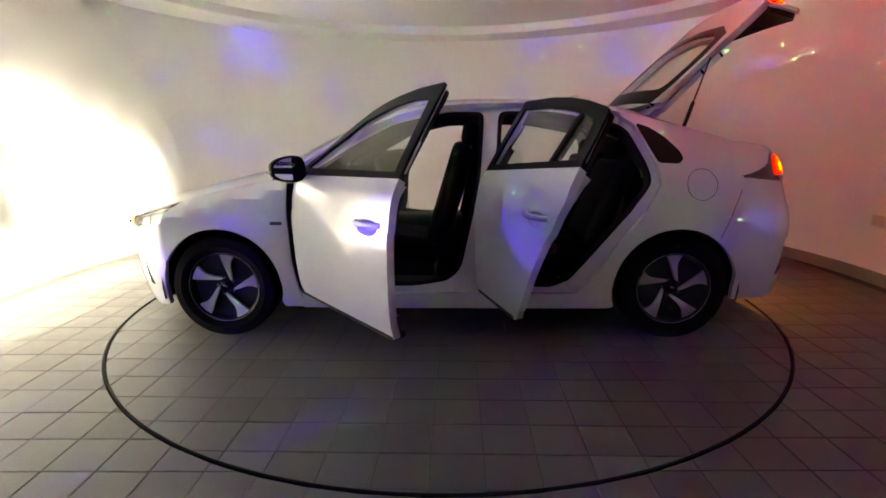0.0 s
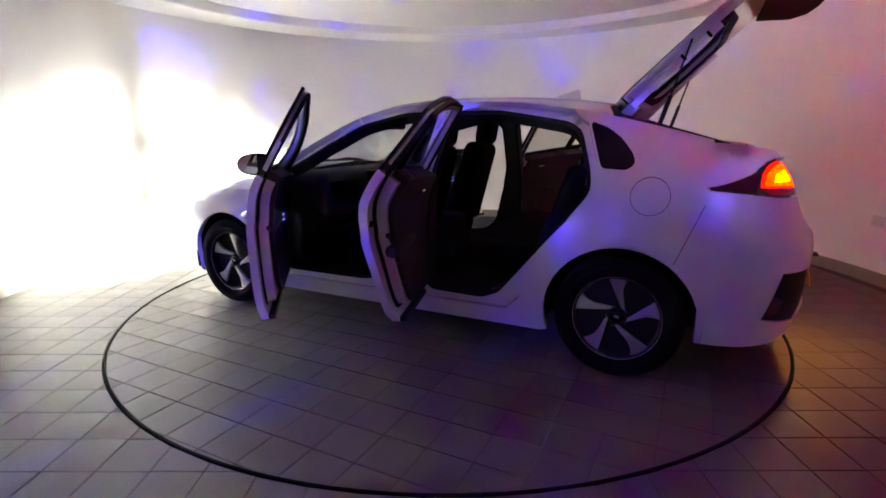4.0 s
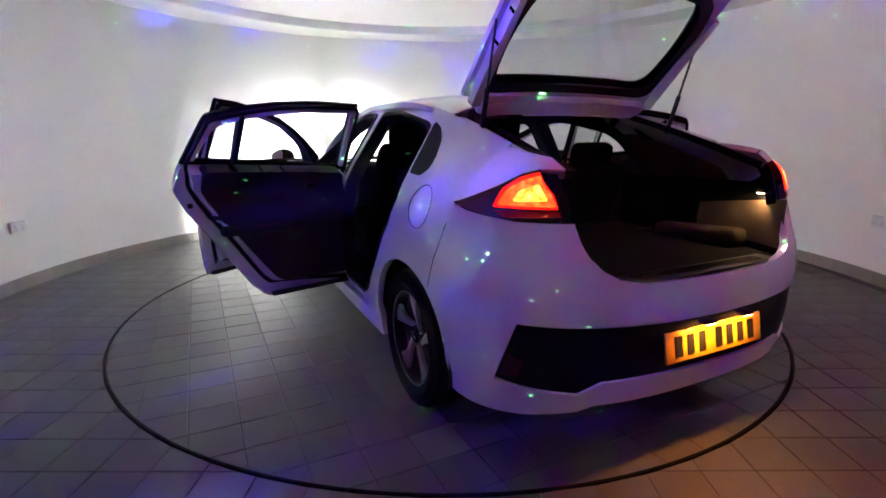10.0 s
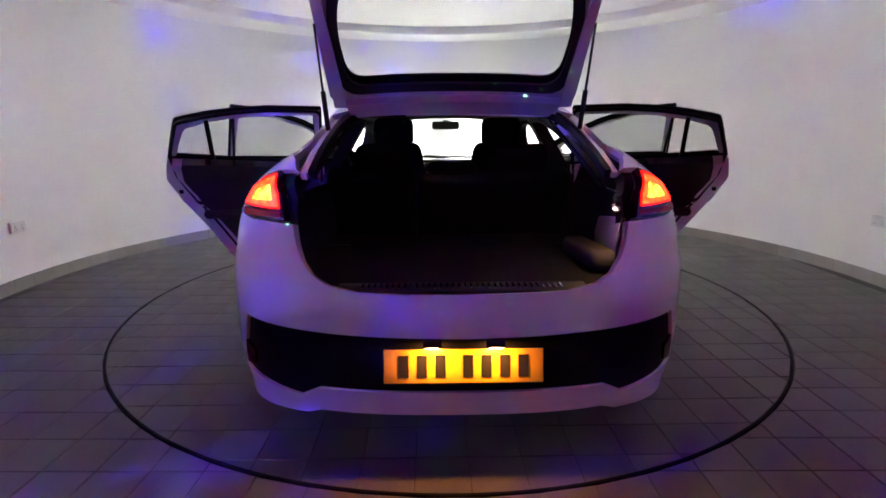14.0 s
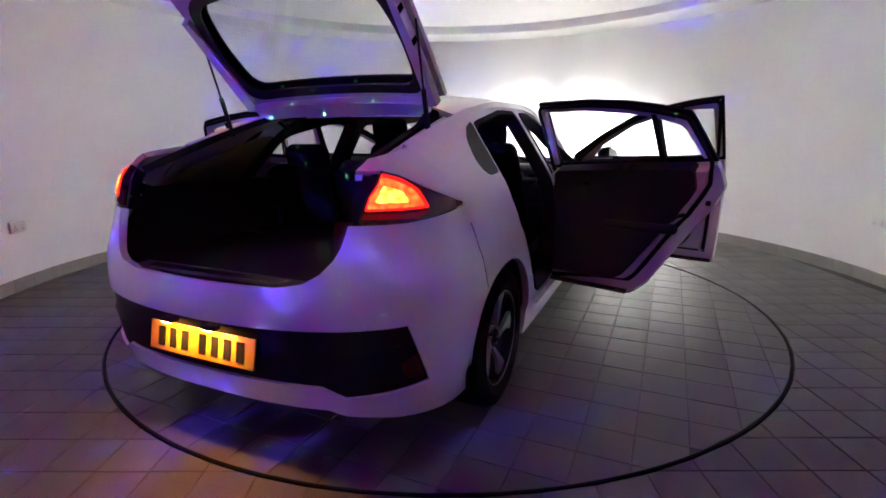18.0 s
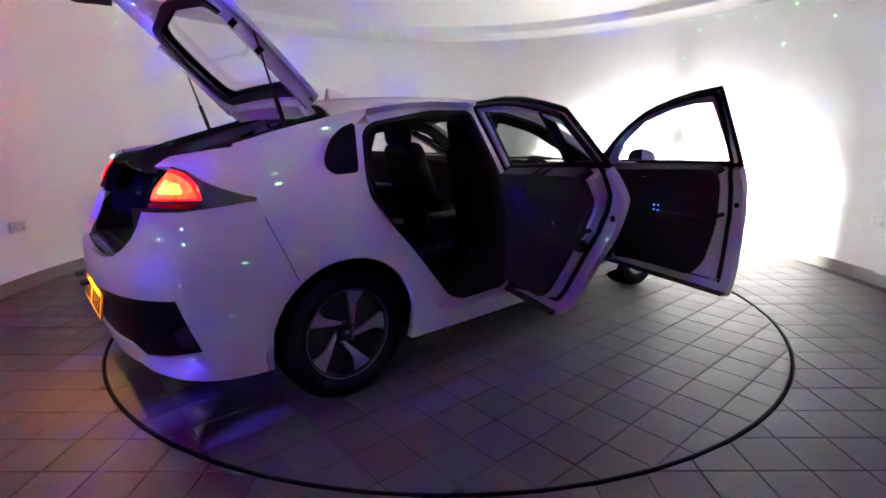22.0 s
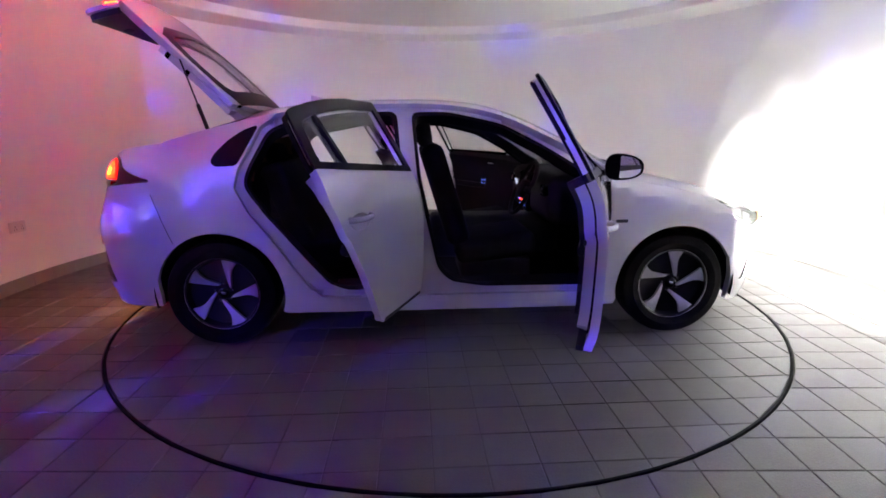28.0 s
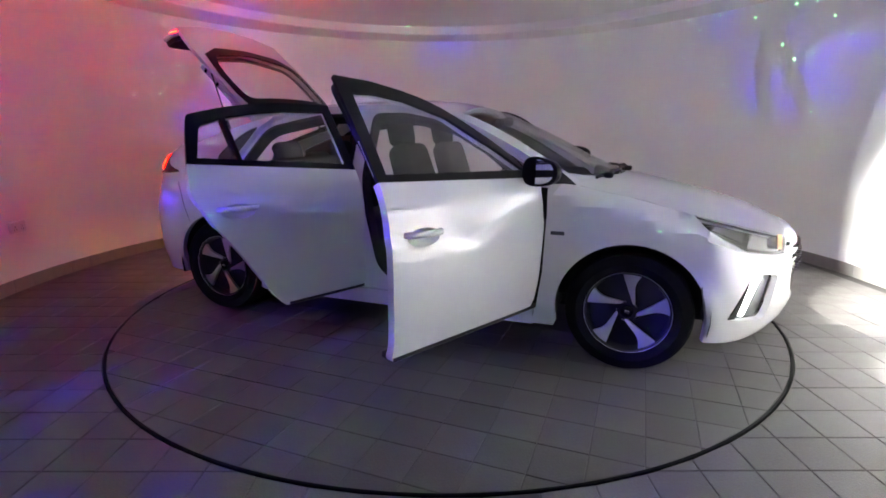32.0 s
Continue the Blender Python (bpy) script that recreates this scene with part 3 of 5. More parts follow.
def nose(s, z, out=False):
    """The car's front face, s from -1 to 1 round it."""
    phi = s * math.pi / 2
    if out:
        return Vector((math.cos(phi) + 0.05, math.sin(phi), 0.05))
    b, n = flank(FRONT_X, min(z, 0.80)).y, 1.55
    c, q = max(math.cos(phi), 0.0), math.sin(phi)
    return Vector((FRONT_X + front_a(z) * c ** (2 / n), b * math.copysign(abs(q) ** (2 / n), q), z))


def on_tail(y, z):
    b = flank(REAR_X, z).y
    return (math.copysign(math.asin(min(1, (abs(y) / b)) ** 1.3) / (math.pi / 2), y), z)


def on_nose(y, z):
    b = flank(FRONT_X, min(z, 0.80)).y
    return (math.copysign(math.asin(min(1, (abs(y) / b)) ** 0.775) / (math.pi / 2), y), z)


def arch_points(hub, r, a0, a1, n=22):
    return [(hub + r * math.cos(math.radians(a0 + (a1 - a0) * i / n)), HUB_Z + r * math.sin(math.radians(a0 + (a1 - a0) * i / n))) for i in range(n + 1)]


car = tagged(new("car"), "white five-door hatchback with all doors and tailgate open", "car")
SIDES = ((1, "left"), (-1, "right"))

# door outlines, closed, as seen from the side
FRONT_DOOR = [(0.775, 0.305), (0.30, 0.292), (-0.205, 0.292), (-0.222, 0.6), (-0.243, 1.0), (-0.279, 1.398), (-0.1, 1.390), (0.05, 1.370), (0.18, 1.345), (0.30, 1.312), (0.45, 1.252), (0.60, 1.182), (0.85, 1.047), (0.885, 0.995), (0.808, 0.94), (0.812, 0.8), (0.80, 0.5)]
REAR_DOOR = [(-0.222, 0.292), (-0.78, 0.295), (-0.85, 0.36), (-1.01, 0.60), (-1.165, 0.81), (-1.232, 0.935), (-1.215, 1.04), (-1.170, 1.175), (-1.138, 1.265), (-1.124, 1.294), (-1.08, 1.307), (-0.95, 1.338), (-0.8, 1.364), (-0.6, 1.383), (-0.284, 1.388), (-0.258, 1.0), (-0.238, 0.6)]
FRONT_LIGHT = [(-0.195, 1.035), (-0.215, 1.335), (-0.1, 1.34), (0.05, 1.325), (0.30, 1.268), (0.58, 1.135), (0.72, 1.035)]
REAR_LIGHT = [(-0.315, 1.047), (-1.148, 1.092), (-1.118, 1.165), (-1.088, 1.232), (-1.066, 1.252), (-0.95, 1.288), (-0.8, 1.315), (-0.6, 1.336), (-0.335, 1.343)]
OPEN_F = [(0.78, 0.33), (0.15, 0.335), (-0.02, 0.37), (-0.10, 0.45), (-0.165, 0.75), (-0.21, 1.0), (-0.238, 1.352), (-0.02, 1.352), (0.30, 1.285), (0.55, 1.158), (0.80, 1.0), (0.83, 0.9)]
OPEN_R = [(-0.31, 0.335), (-0.66, 0.33), (-0.74, 0.37), (-0.955, 0.635), (-1.115, 0.835), (-1.193, 0.95), (-1.176, 1.055), (-1.10, 1.245), (-1.03, 1.288), (-0.65, 1.352), (-0.345, 1.357), (-0.315, 1.0)]

# quarter panels, front wings, sills, jambs
edge_line = lambda xs, d=0.0: [(x, edge_z(x) + d) for x in xs]
QUARTER = [(REAR_X, 0.245)] + arch_points(HUB_R, ARCH, 192, -18)[1:] + [(-0.99, 0.192), (-0.70, 0.192), (-0.70, 0.285), (-0.79, 0.288), (-0.86, 0.352), (-1.02, 0.595), (-1.175, 0.805), (-1.243, 0.935), (-1.227, 1.045), (-1.137, 1.27), (-1.07, 1.316)] + edge_line((-1.05, -1.2, -1.4, -1.55, REAR_X))
QUARTER[1] = (-1.725, 0.25)
QUARTER_LIGHT = rounded([(-1.392, 1.075), (-1.375, 1.12), (-1.31, 1.195), (-1.23, 1.25), (-1.158, 1.275), (-1.150, 1.262), (-1.238, 1.05), (-1.36, 1.045)], 0.025)
WING = [(0.905, 0.20), (0.962, 0.20)] + arch_points(HUB_F, ARCH, 193, 27) + [(FRONT_X, 0.5), (FRONT_X, 0.765)] + edge_line((1.607, 1.5, 1.3, 1.15, 1.06)) + [(0.97, 0.975), (0.925, 0.985), (0.905, 0.94), (0.910, 0.8), (0.898, 0.5), (0.868, 0.30), (0.84, 0.20)]
SILL = [(-0.715, 0.192), (0.85, 0.192), (0.85, 0.285), (-0.715, 0.285)]
JAMB = [(0.875, 0.25), (0.885, 0.5), (0.895, 0.8), (0.89, 0.94), (0.93, 1.0)] + edge_line((0.87, 0.6, 0.3, 0.05, -0.2, -0.6, -1.0), 0.02) + [(-1.12, 1.30), (-1.17, 1.25), (-1.255, 1.05), (-1.275, 0.935), (-1.21, 0.80), (-1.05, 0.58), (-0.885, 0.34), (-0.80, 0.26), (-0.3, 0.25)]
for s, _ in SIDES:
    panel("quarter_panel", QUARTER, flank, PAINT, car, 0.03, holes=[QUARTER_LIGHT], side=s)
    panel("quarter_window", QUARTER_LIGHT, flank, SATIN, car, 0.012, 0.001, side=s, label="dark tinted quarter window")
    panel("front_wing", WING, flank, PAINT, car, 0.03, side=s)
    panel("hinge_seal", [(0.80, 0.30), (0.872, 0.30), (0.902, 0.5), (0.914, 0.8), (0.909, 0.95), (0.82, 0.95), (0.82, 0.5)], flank, SEAL, car, 0.02, -0.012, side=s, label="black seal behind the door gap")
    panel("sill", SILL, flank, PAINT, car, 0.09, side=s)
    panel("door_frame", JAMB, flank, PAINT, car, 0.05, -0.035, holes=[rounded(OPEN_F, 0.05), rounded(OPEN_R, 0.05)], side=s)
    trims = [[tuple(c + (Vector(p) - c) * 1.012) for p in rounded(h, 0.05)] for h in (OPEN_F, OPEN_R) for c in (Vector((sum(p[0] for p in h), sum(p[1] for p in h))) / len(h),)]
    panel("cabin_trim", JAMB, flank, TRIM, car, 0.012, -0.0865, holes=trims, side=s, label="dark inner pillar and sill trim")
    for hole in (OPEN_F, OPEN_R):
        c = Vector((sum(p[0] for p in hole), sum(p[1] for p in hole))) / len(hole)
        ring = rounded(hole, 0.05)
        wider = [tuple(c + (Vector(p) - c) * 1.025) for p in ring]
        narrow = [tuple(c + (Vector(p) - c) * 0.975) for p in ring]
        panel("door_seal", wider, flank, SEAL, car, 0.075, -0.028, holes=[narrow], side=s, label="black rubber door seal")

# roof, bonnet, screens
panel("roof", [(0.31, -0.65), (0.335, 0.0), (0.31, 0.65), (0.05, 0.65), (-0.5, 0.65), (-1.25, 0.65), (-1.19, 0.4), (-1.17, 0.0), (-1.19, -0.4), (-1.25, -0.65), (-0.5, -0.65), (0.05, -0.65)], crown, PAINT, car, 0.03)
panel("roof_lining", [(0.30, -0.6), (0.32, 0.0), (0.30, 0.6), (-1.12, 0.6), (-1.12, -0.6)], crown, LINER, car, 0.015, -0.045)
panel("windscreen", [(0.325, -0.625), (0.35, 0.0), (0.325, 0.625), (0.6, 0.63), (1.03, 0.63), (1.17, 0.45), (1.25, 0.2), (1.26, 0.0), (1.25, -0.2), (1.17, -0.45), (1.03, -0.63), (0.6, -0.63)], crown, SCREEN_GLASS, car, 0.008, -0.004).visible_shadow = False
for s in (1, -1):
    panel("windscreen_pillar", [(0.31, 0.56), (0.31, 0.67), (0.6, 0.67), (1.06, 0.67), (1.04, 0.6), (0.6, 0.56)], crown, PAINT, car, 0.04, 0.0, side=s)
panel("cowl", [(1.02, -0.64), (1.03, -0.5), (1.24, 0.0), (1.03, 0.5), (1.02, 0.64), (1.08, 0.65), (1.2, 0.5), (1.30, 0.0), (1.2, -0.5), (1.08, -0.65)], crown, BLACK, car, 0.03, -0.034)
for s in (1, -1):
    panel("scuttle_corner", [(0.955, 0.60), (1.0, 0.655), (1.065, 0.655), (1.165, 0.47), (1.11, 0.46)], crown, PAINT, car, 0.02, -0.006, side=s)
BONNET_FRONT = [(2.052, 0.648), (2.07, 0.5), (2.085, 0.25), (2.09, 0.0), (2.085, -0.25), (2.07, -0.5), (2.052, -0.648)]
panel("bonnet", [(1.255, 0.0), (1.235, 0.2), (1.15, 0.45), (1.045, 0.645), (1.3, 0.648), (1.6, 0.648), (1.85, 0.648)] + BONNET_FRONT + [(1.85, -0.648), (1.6, -0.648), (1.3, -0.648), (1.045, -0.645), (1.15, -0.45), (1.235, -0.2)], crown, PAINT, car, 0.03)

# bumpers
insert = [on_tail(y, z) for y, z in ((0.755, 0.602), (0.80, 0.385), (0.56, 0.338), (0.485, 0.382))]
insert = insert + [(-a, b) for a, b in reversed(insert)] + [(0.0, 0.578)]
rear_half = [(1.0, 0.245), (1.0, 0.60), (1.0, 0.965)] + [on_tail(y, z) for y, z in ((0.72, 0.935), (0.60, 0.93), (0.562, 0.93), (0.557, 0.90), (0.548, 0.86), (0.53, 0.82), (0.495, 0.778), (0.44, 0.746), (0.34, 0.728))] + [(0.0, 0.723)]
rear_low = [(0.0, 0.285)] + [on_tail(y, z) for y, z in ((-0.49, 0.285), (-0.545, 0.262), (-0.7, 0.25))]
rear_loop = rear_half + [(-a, b) for a, b in reversed(rear_half[:-1])] + [(-a, b) for a, b in reversed(rear_low[1:])][:0]
rear_loop += [(a, b) for a, b in reversed(rear_low[1:])] + [(0.0, 0.285)] + [(-a, b) for a, b in rear_low[1:]]
panel("rear_bumper", rear_loop, tail, PAINT, car, 0.03, holes=[insert], step=0.05)
panel("bumper_insert", insert, tail, SATIN, car, 0.02, -0.012, step=0.05, label="gloss black bumper insert")
for s in (1, -1):
    panel("reflector", rounded([on_tail(0.78, 0.50), on_tail(0.79, 0.40), on_tail(0.745, 0.41), on_tail(0.735, 0.47)], 0.01), tail, DEEP_RED, car, 0.01, 0.0, side=s, label="red rear reflector")



def ruled(name, low, high, material, parent, n=24, m=6, thick=0.012, off=0.0, puff=0.0, side=1, label="", cut=(0, 1, 0, 1)):
    """A skin stretched between two space curves, puffed outward in the middle; cut picks a share of it."""
    def along(curve, t):
        pts = [Vector(p) for p in curve]
        ls = [(q - p).length for p, q in zip(pts, pts[1:])]
        d = t * sum(ls)
        for p, q, l in zip(pts, pts[1:], ls):
            if d <= l + 1e-9:
                return p + (q - p) * (d / l)
            d -= l
        return pts[-1]
    def at(t, u):
        t, u = cut[0] + (cut[1] - cut[0]) * t, cut[2] + (cut[3] - cut[2]) * u
        a, b = along(low, t), along(high, t)
        p = a + (b - a) * u
        o = Vector((1.0, 1.2 * math.copysign(1, p.y) * min(1, abs(p.y) / 0.4), 0.6)).normalized()
        return p + o * (puff * 4 * u * (1 - u)), o
    top, under = [], []
    for i in range(n + 1):
        for j in range(m + 1):
            p, o = at(i / n, j / m)
            for store, d in ((top, off), (under, off - thick)):
                q = p + o * d
                store.append((q.x, side * q.y, q.z))
    k = len(top)
    faces = []
    w = m + 1
    for i in range(n):
        for j in range(m):
            g = [i * w + j, (i + 1) * w + j, (i + 1) * w + j + 1, i * w + j + 1]
            g = g if side > 0 else g[::-1]
            faces += [g, [k + x for x in reversed(g)]]
    rim = [i * w for i in range(n + 1)] + [n * w + j for j in range(1, w)] + [i * w + m for i in range(n - 1, -1, -1)] + [j for j in range(m - 1, 0, -1)]
    for x, y in zip(rim, rim[1:] + rim[:1]):
        g = [y, x, x + k, y + k]
        faces.append(g if side > 0 else g[::-1])
    return mesh_object(name, top + under, faces, material, parent, label, 50)


# front bumper: its upper edge runs below the headlights, then up to the bonnet
UPPER = [(0.845, 0.69), (0.79, 0.655), (0.72, 0.632), (0.62, 0.612), (0.535, 0.603), (0.5, 0.605), (0.3, 0.645), (0.15, 0.66)]
front_half = [(0.935, 0.20), (0.925, 0.316), (0.95, 0.40), (1.0, 0.485), (1.0, 0.715)] + [on_nose(y, z) for y, z in UPPER] + [(0.0, 0.665)]
front_loop = front_half + [(-a, b) for a, b in reversed(front_half[:-1])] + [on_nose(-0.6, 0.17), (0.0, 0.165), on_nose(0.6, 0.17)]
grille = [on_nose(y, z) for y, z in ((0.40, 0.58), (0.38, 0.44), (0.30, 0.30), (-0.30, 0.30), (-0.38, 0.44), (-0.40, 0.58), (0.0, 0.615))]
vent = rounded([on_nose(0.732, 0.550), on_nose(0.802, 0.316), on_nose(0.60, 0.283), on_nose(0.555, 0.508)], 0.025)
panel("front_bumper", front_loop, nose, PAINT, car, 0.03, holes=[grille, vent, [(-a, b) for a, b in vent]], step=0.05)
panel("grille", grille, nose, GLOSS_BLACK, car, 0.02, -0.012, step=0.05, label="gloss black front grille")
for z in (0.50, 0.54, 0.58, 0.62):
    for k in range(13):
        p = nose(*on_nose(-0.36 + 0.06 * k + (0.03 if z in (0.54, 0.62) else 0), z))
        bm = bmesh.new()
        box(bm, p.x + 0.004, p.y, p.z, 0.018, 0.02, 0.01)
        part("grille_stud", bm, CHROME, car, "", 0)
FRONT_LIP = [crown(*p) for p in BONNET_FRONT]
NOSE_TOP = [nose(*on_nose(y, z)) for y, z in ((0.535, 0.603), (0.5, 0.605), (0.3, 0.645), (0.15, 0.66), (0.0, 0.665), (-0.15, 0.66), (-0.3, 0.645), (-0.5, 0.605), (-0.535, 0.603))]
ruled("nose_panel", NOSE_TOP, FRONT_LIP, PAINT, car, 40, 6, 0.02, 0.0, 0.012)
for s in (1, -1):
    panel("fog_vent", vent, nose, SILVER, car, 0.02, -0.04, side=s, step=0.04, label="silver recess in the bumper corner")
    panel("vent_strip", [on_nose(0.742, 0.522), on_nose(0.798, 0.318), on_nose(0.774, 0.318), on_nose(0.730, 0.51)], nose, BLACK, car, 0.03, 0.003, side=s, step=0.03)
    panel("running_light", rounded([on_nose(0.728, 0.546), on_nose(0.744, 0.518), on_nose(0.772, 0.338), on_nose(0.753, 0.332), on_nose(0.716, 0.49), on_nose(0.69, 0.535)], 0.012), nose, DRL_GLOW, car, 0.03, 0.007, side=s, step=0.03, label="white glowing running light strip")

# headlights: the lens spans from the bonnet's edge to a line above the bumper
LAMP_LOW = [flank(1.607, 0.815), flank(1.665, 0.765), Vector((1.745, 0.768, 0.712)), Vector((1.857, 0.722, 0.652)), Vector((1.97, 0.645, 0.628)), Vector((2.066, 0.535, 0.612))]
LAMP_HIGH = [flank(1.607, 0.818)] + [crown(x, 0.65) for x in (1.7, 1.8, 1.9, 1.97, 2.05)]
BUMPER_EDGE = [flank(1.665, 0.765), nose(1.0, 0.715)] + [nose(*on_nose(y, z)) for y, z in UPPER[:5]]


def head_lamp(s):
    """Housing, reflectors, a closed black tube, a small glowing bulb behind a beam mask, and a clear lens."""
    ruled("lamp_lip", BUMPER_EDGE, LAMP_LOW[1:], PAINT, car, 30, 4, 0.01, 0.0, 0.006, s)
    top = ruled("headlight", LAMP_LOW, LAMP_HIGH, SATIN, car, 30, 6, 0.01, -0.055, 0.012, s, "swept headlight with a clear lens, lit")
    ruled("lens", LAMP_LOW, LAMP_HIGH, LENS, top, 30, 6, 0.004, 0.0, 0.012, s).visible_shadow = False
    ruled("lamp_border", LAMP_LOW, LAMP_HIGH, BLACK, top, 30, 2, 0.03, -0.008, 0.0, s, "black lower border", (0.12, 1, 0, 0.16))
    ruled("lamp_border", LAMP_LOW, LAMP_HIGH, BLACK, top, 30, 2, 0.03, -0.008, 0.0, s, "black upper border", (0.0, 0.98, 0.86, 1))
    ruled("reflector", LAMP_LOW, LAMP_HIGH, REFLECTOR, top, 12, 4, 0.01, -0.035, 0.0, s, "silver lamp reflector", (0.62, 0.97, 0.2, 0.84))
    ruled("side_reflector", LAMP_LOW, LAMP_HIGH, GREY_REFLECTOR, top, 12, 4, 0.01, -0.025, 0.0, s, "grey side reflector", (0.24, 0.53, 0.36, 0.84))
    m = Matrix.Translation((1.966, s * 0.562, 0.675)) @ Matrix.Rotation(math.radians(7.0 * s), 4, "Z") @ Matrix.Rotation(math.radians(83.5), 4, "Y") @ Matrix.Diagonal((0.85, 0.75, 1, 1))
    v, f = lathe([(0.0005, 0.0), (0.04, 0.0), (0.043, 0.062), (0.034, 0.062), (0.030, 0.004), (0.012, 0.004)], 48, "z")
    for i, q in enumerate(v):
        if q[2] > 0.06 and math.hypot(q[0], q[1]) < 0.037:
            a = math.atan2(q[1], q[0])
            k = 1 + 0.10 * math.sin(3 * a + 1 + s) + 0.07 * math.sin(7 * a + s)
            v[i] = (q[0] * k, q[1] * k, q[2])
    mesh_object("lamp_tube", [m @ Vector(q) for q in v], f, GLOSS_BLACK, top)
    # plain black disc that closes the tube; it cuts no beam
    v, f = lathe([(0.0005, 0.040), (0.034, 0.040)], 32, "z")
    mesh_object("tube_disc", [m @ Vector(q) for q in v], [q[::-1] for q in f], GLOSS_BLACK, top)
    # beam optic: a small filament in a black cup behind an added mask that shapes the beam
    spot = Matrix.Translation((2.058, s * 0.562, 0.675)) @ Matrix.Rotation(math.radians(90.0), 4, "Y")
    v, f = lathe([(0.0001, 0.0), (FILAMENT, 0.0)], 10, "z")
    bulb = mesh_object("bulb", v, [q[::-1] for q in f], HEAD_GLOW, top, "glowing headlight bulb", 0)
    v, f = lathe([(0.0001, -0.0003), (0.00125, -0.00025), (0.0095, OPTIC), (0.00975, OPTIC), (0.00975, -0.006)], 32, "z")
    cup = mesh_object("bulb_cup", v, f, GLOSS_BLACK, top)
    v, f = lathe([(0.0001, OPTIC), (0.0095, OPTIC)], 32, "z")
    pane = mesh_object("beam_mask", v, [q[::-1] for q in f], BEAM_MASK[s], top, "added mask pane that shapes the headlight beam", 0)
    for ob in (bulb, cup, pane):
        ob.matrix_basis = spot
    # ring made to glow: the bulb's warm light as seen from the side
    v, f = lathe([(0.0405, 0.0625), (0.043, 0.064), (0.0445, 0.060), (0.0445, 0.045)], 24, "z")
    mesh_object("bulb_glow_ring", [m @ Vector(q) for q in v], [q[::-1] for q in f], WARM_RING, top, "ring made to glow in place of the bulb's warm light")


def tail_lamp(s):
    loop = [(1.02, 0.972)] + [on_tail(y, z) for y, z in ((0.74, 1.045), (0.67, 1.085), (0.62, 1.10), (0.605, 1.02), (0.592, 0.94), (0.72, 0.935))]
    top = panel("tail_light", loop, tail, DEEP_RED, car, 0.03, 0.004, side=s, step=0.04, label="wedge-shaped red tail light, lit")
    panel("lamp_rim", rounded([on_tail(0.735, 1.036), on_tail(0.68, 1.073), on_tail(0.627, 1.090), on_tail(0.613, 1.02), on_tail(0.606, 0.974), on_tail(0.772, 0.978)], 0.01), tail, TAIL_RIM, top, 0.005, 0.0085, side=s, step=0.03, label="red glowing lamp rim")
    panel("lamp_field", rounded([on_tail(0.724, 1.035), on_tail(0.675, 1.063), on_tail(0.632, 1.077), on_tail(0.619, 1.02), on_tail(0.612, 0.981), on_tail(0.760, 0.985)], 0.012), tail, TAIL_GLOW, top, 0.006, 0.0115, side=s, step=0.03, label="glowing red lamp field")
    panel("lower_strip", [on_tail(0.606, 0.966), on_tail(0.602, 0.948), on_tail(0.755, 0.946), on_tail(0.775, 0.968)], tail, TAIL_RED, top, 0.006, 0.009, side=s, step=0.03, label="red lower strip")
    panel("bulb", rounded([on_tail(0.70, 1.03), on_tail(0.645, 1.052), on_tail(0.632, 1.0), on_tail(0.725, 0.997)], 0.015), tail, TAIL_CORE, top, 0.004, 0.0135, side=s, step=0.02, label="orange glowing bulb")
    panel("lamp_surround", [on_tail(y, z) for y, z in ((0.59, 0.932), (0.602, 1.02), (0.617, 1.098), (0.575, 1.10), (0.56, 1.02), (0.56, 0.93))], tail, SATIN, top, 0.04, -0.025, side=s, step=0.04, label="black inner corner")


SHOULDER = [(1.0, 0.972)] + [on_tail(y, z) for y, z in ((0.74, 1.048), (0.67, 1.088), (0.62, 1.103), (0.555, 1.103), (0.56, 1.112), (0.57, 1.14))] + [(1.0, 1.172)]
for s, _ in SIDES:
    panel("rear_shoulder", SHOULDER, tail, PAINT, car, 0.02, 0.0, side=s, step=0.04)
    head_lamp(s)
    tail_lamp(s)

# number plate: yellow, with plain bars in place of its characters
plate = new("number_plate")
plate.parent = car
plate["label"] = "yellow rear number plate with plain dark bars"
plate.matrix_basis = Matrix.Translation((-2.232, 0, 0.484)) @ Matrix.Rotation(math.radians(11), 4, "Y")
bm = bmesh.new()
box(bm, 0, 0, 0, 0.008, 0.52, 0.111, 0.003)
part("plate_board", bm, YELLOW, plate)
for k, y in enumerate((0.185, 0.125, 0.065, -0.025, -0.085, -0.145, -0.205)):
    bm = bmesh.new()
    box(bm, -0.0052, y + 0.01, 0, 0.003, 0.034, 0.074)
    part("bar", bm, BAR, plate)
for y in (0.10, -0.10):
    bm = bmesh.new()
    box(bm, -2.266, y, 0.575, 0.035, 0.06, 0.016, 0.004)
    pl = part("plate_lamp", bm, BLACK, car)
    v = [(-2.281, y - 0.022, 0.5665), (-2.281, y + 0.022, 0.5665), (-2.269, y + 0.022, 0.5665), (-2.269, y - 0.022, 0.5665)]
    mesh_object("lamp_lens", v, [(0, 1, 2, 3)], PLATE_GLOW, pl, "warm glowing plate lamp lens", 0)


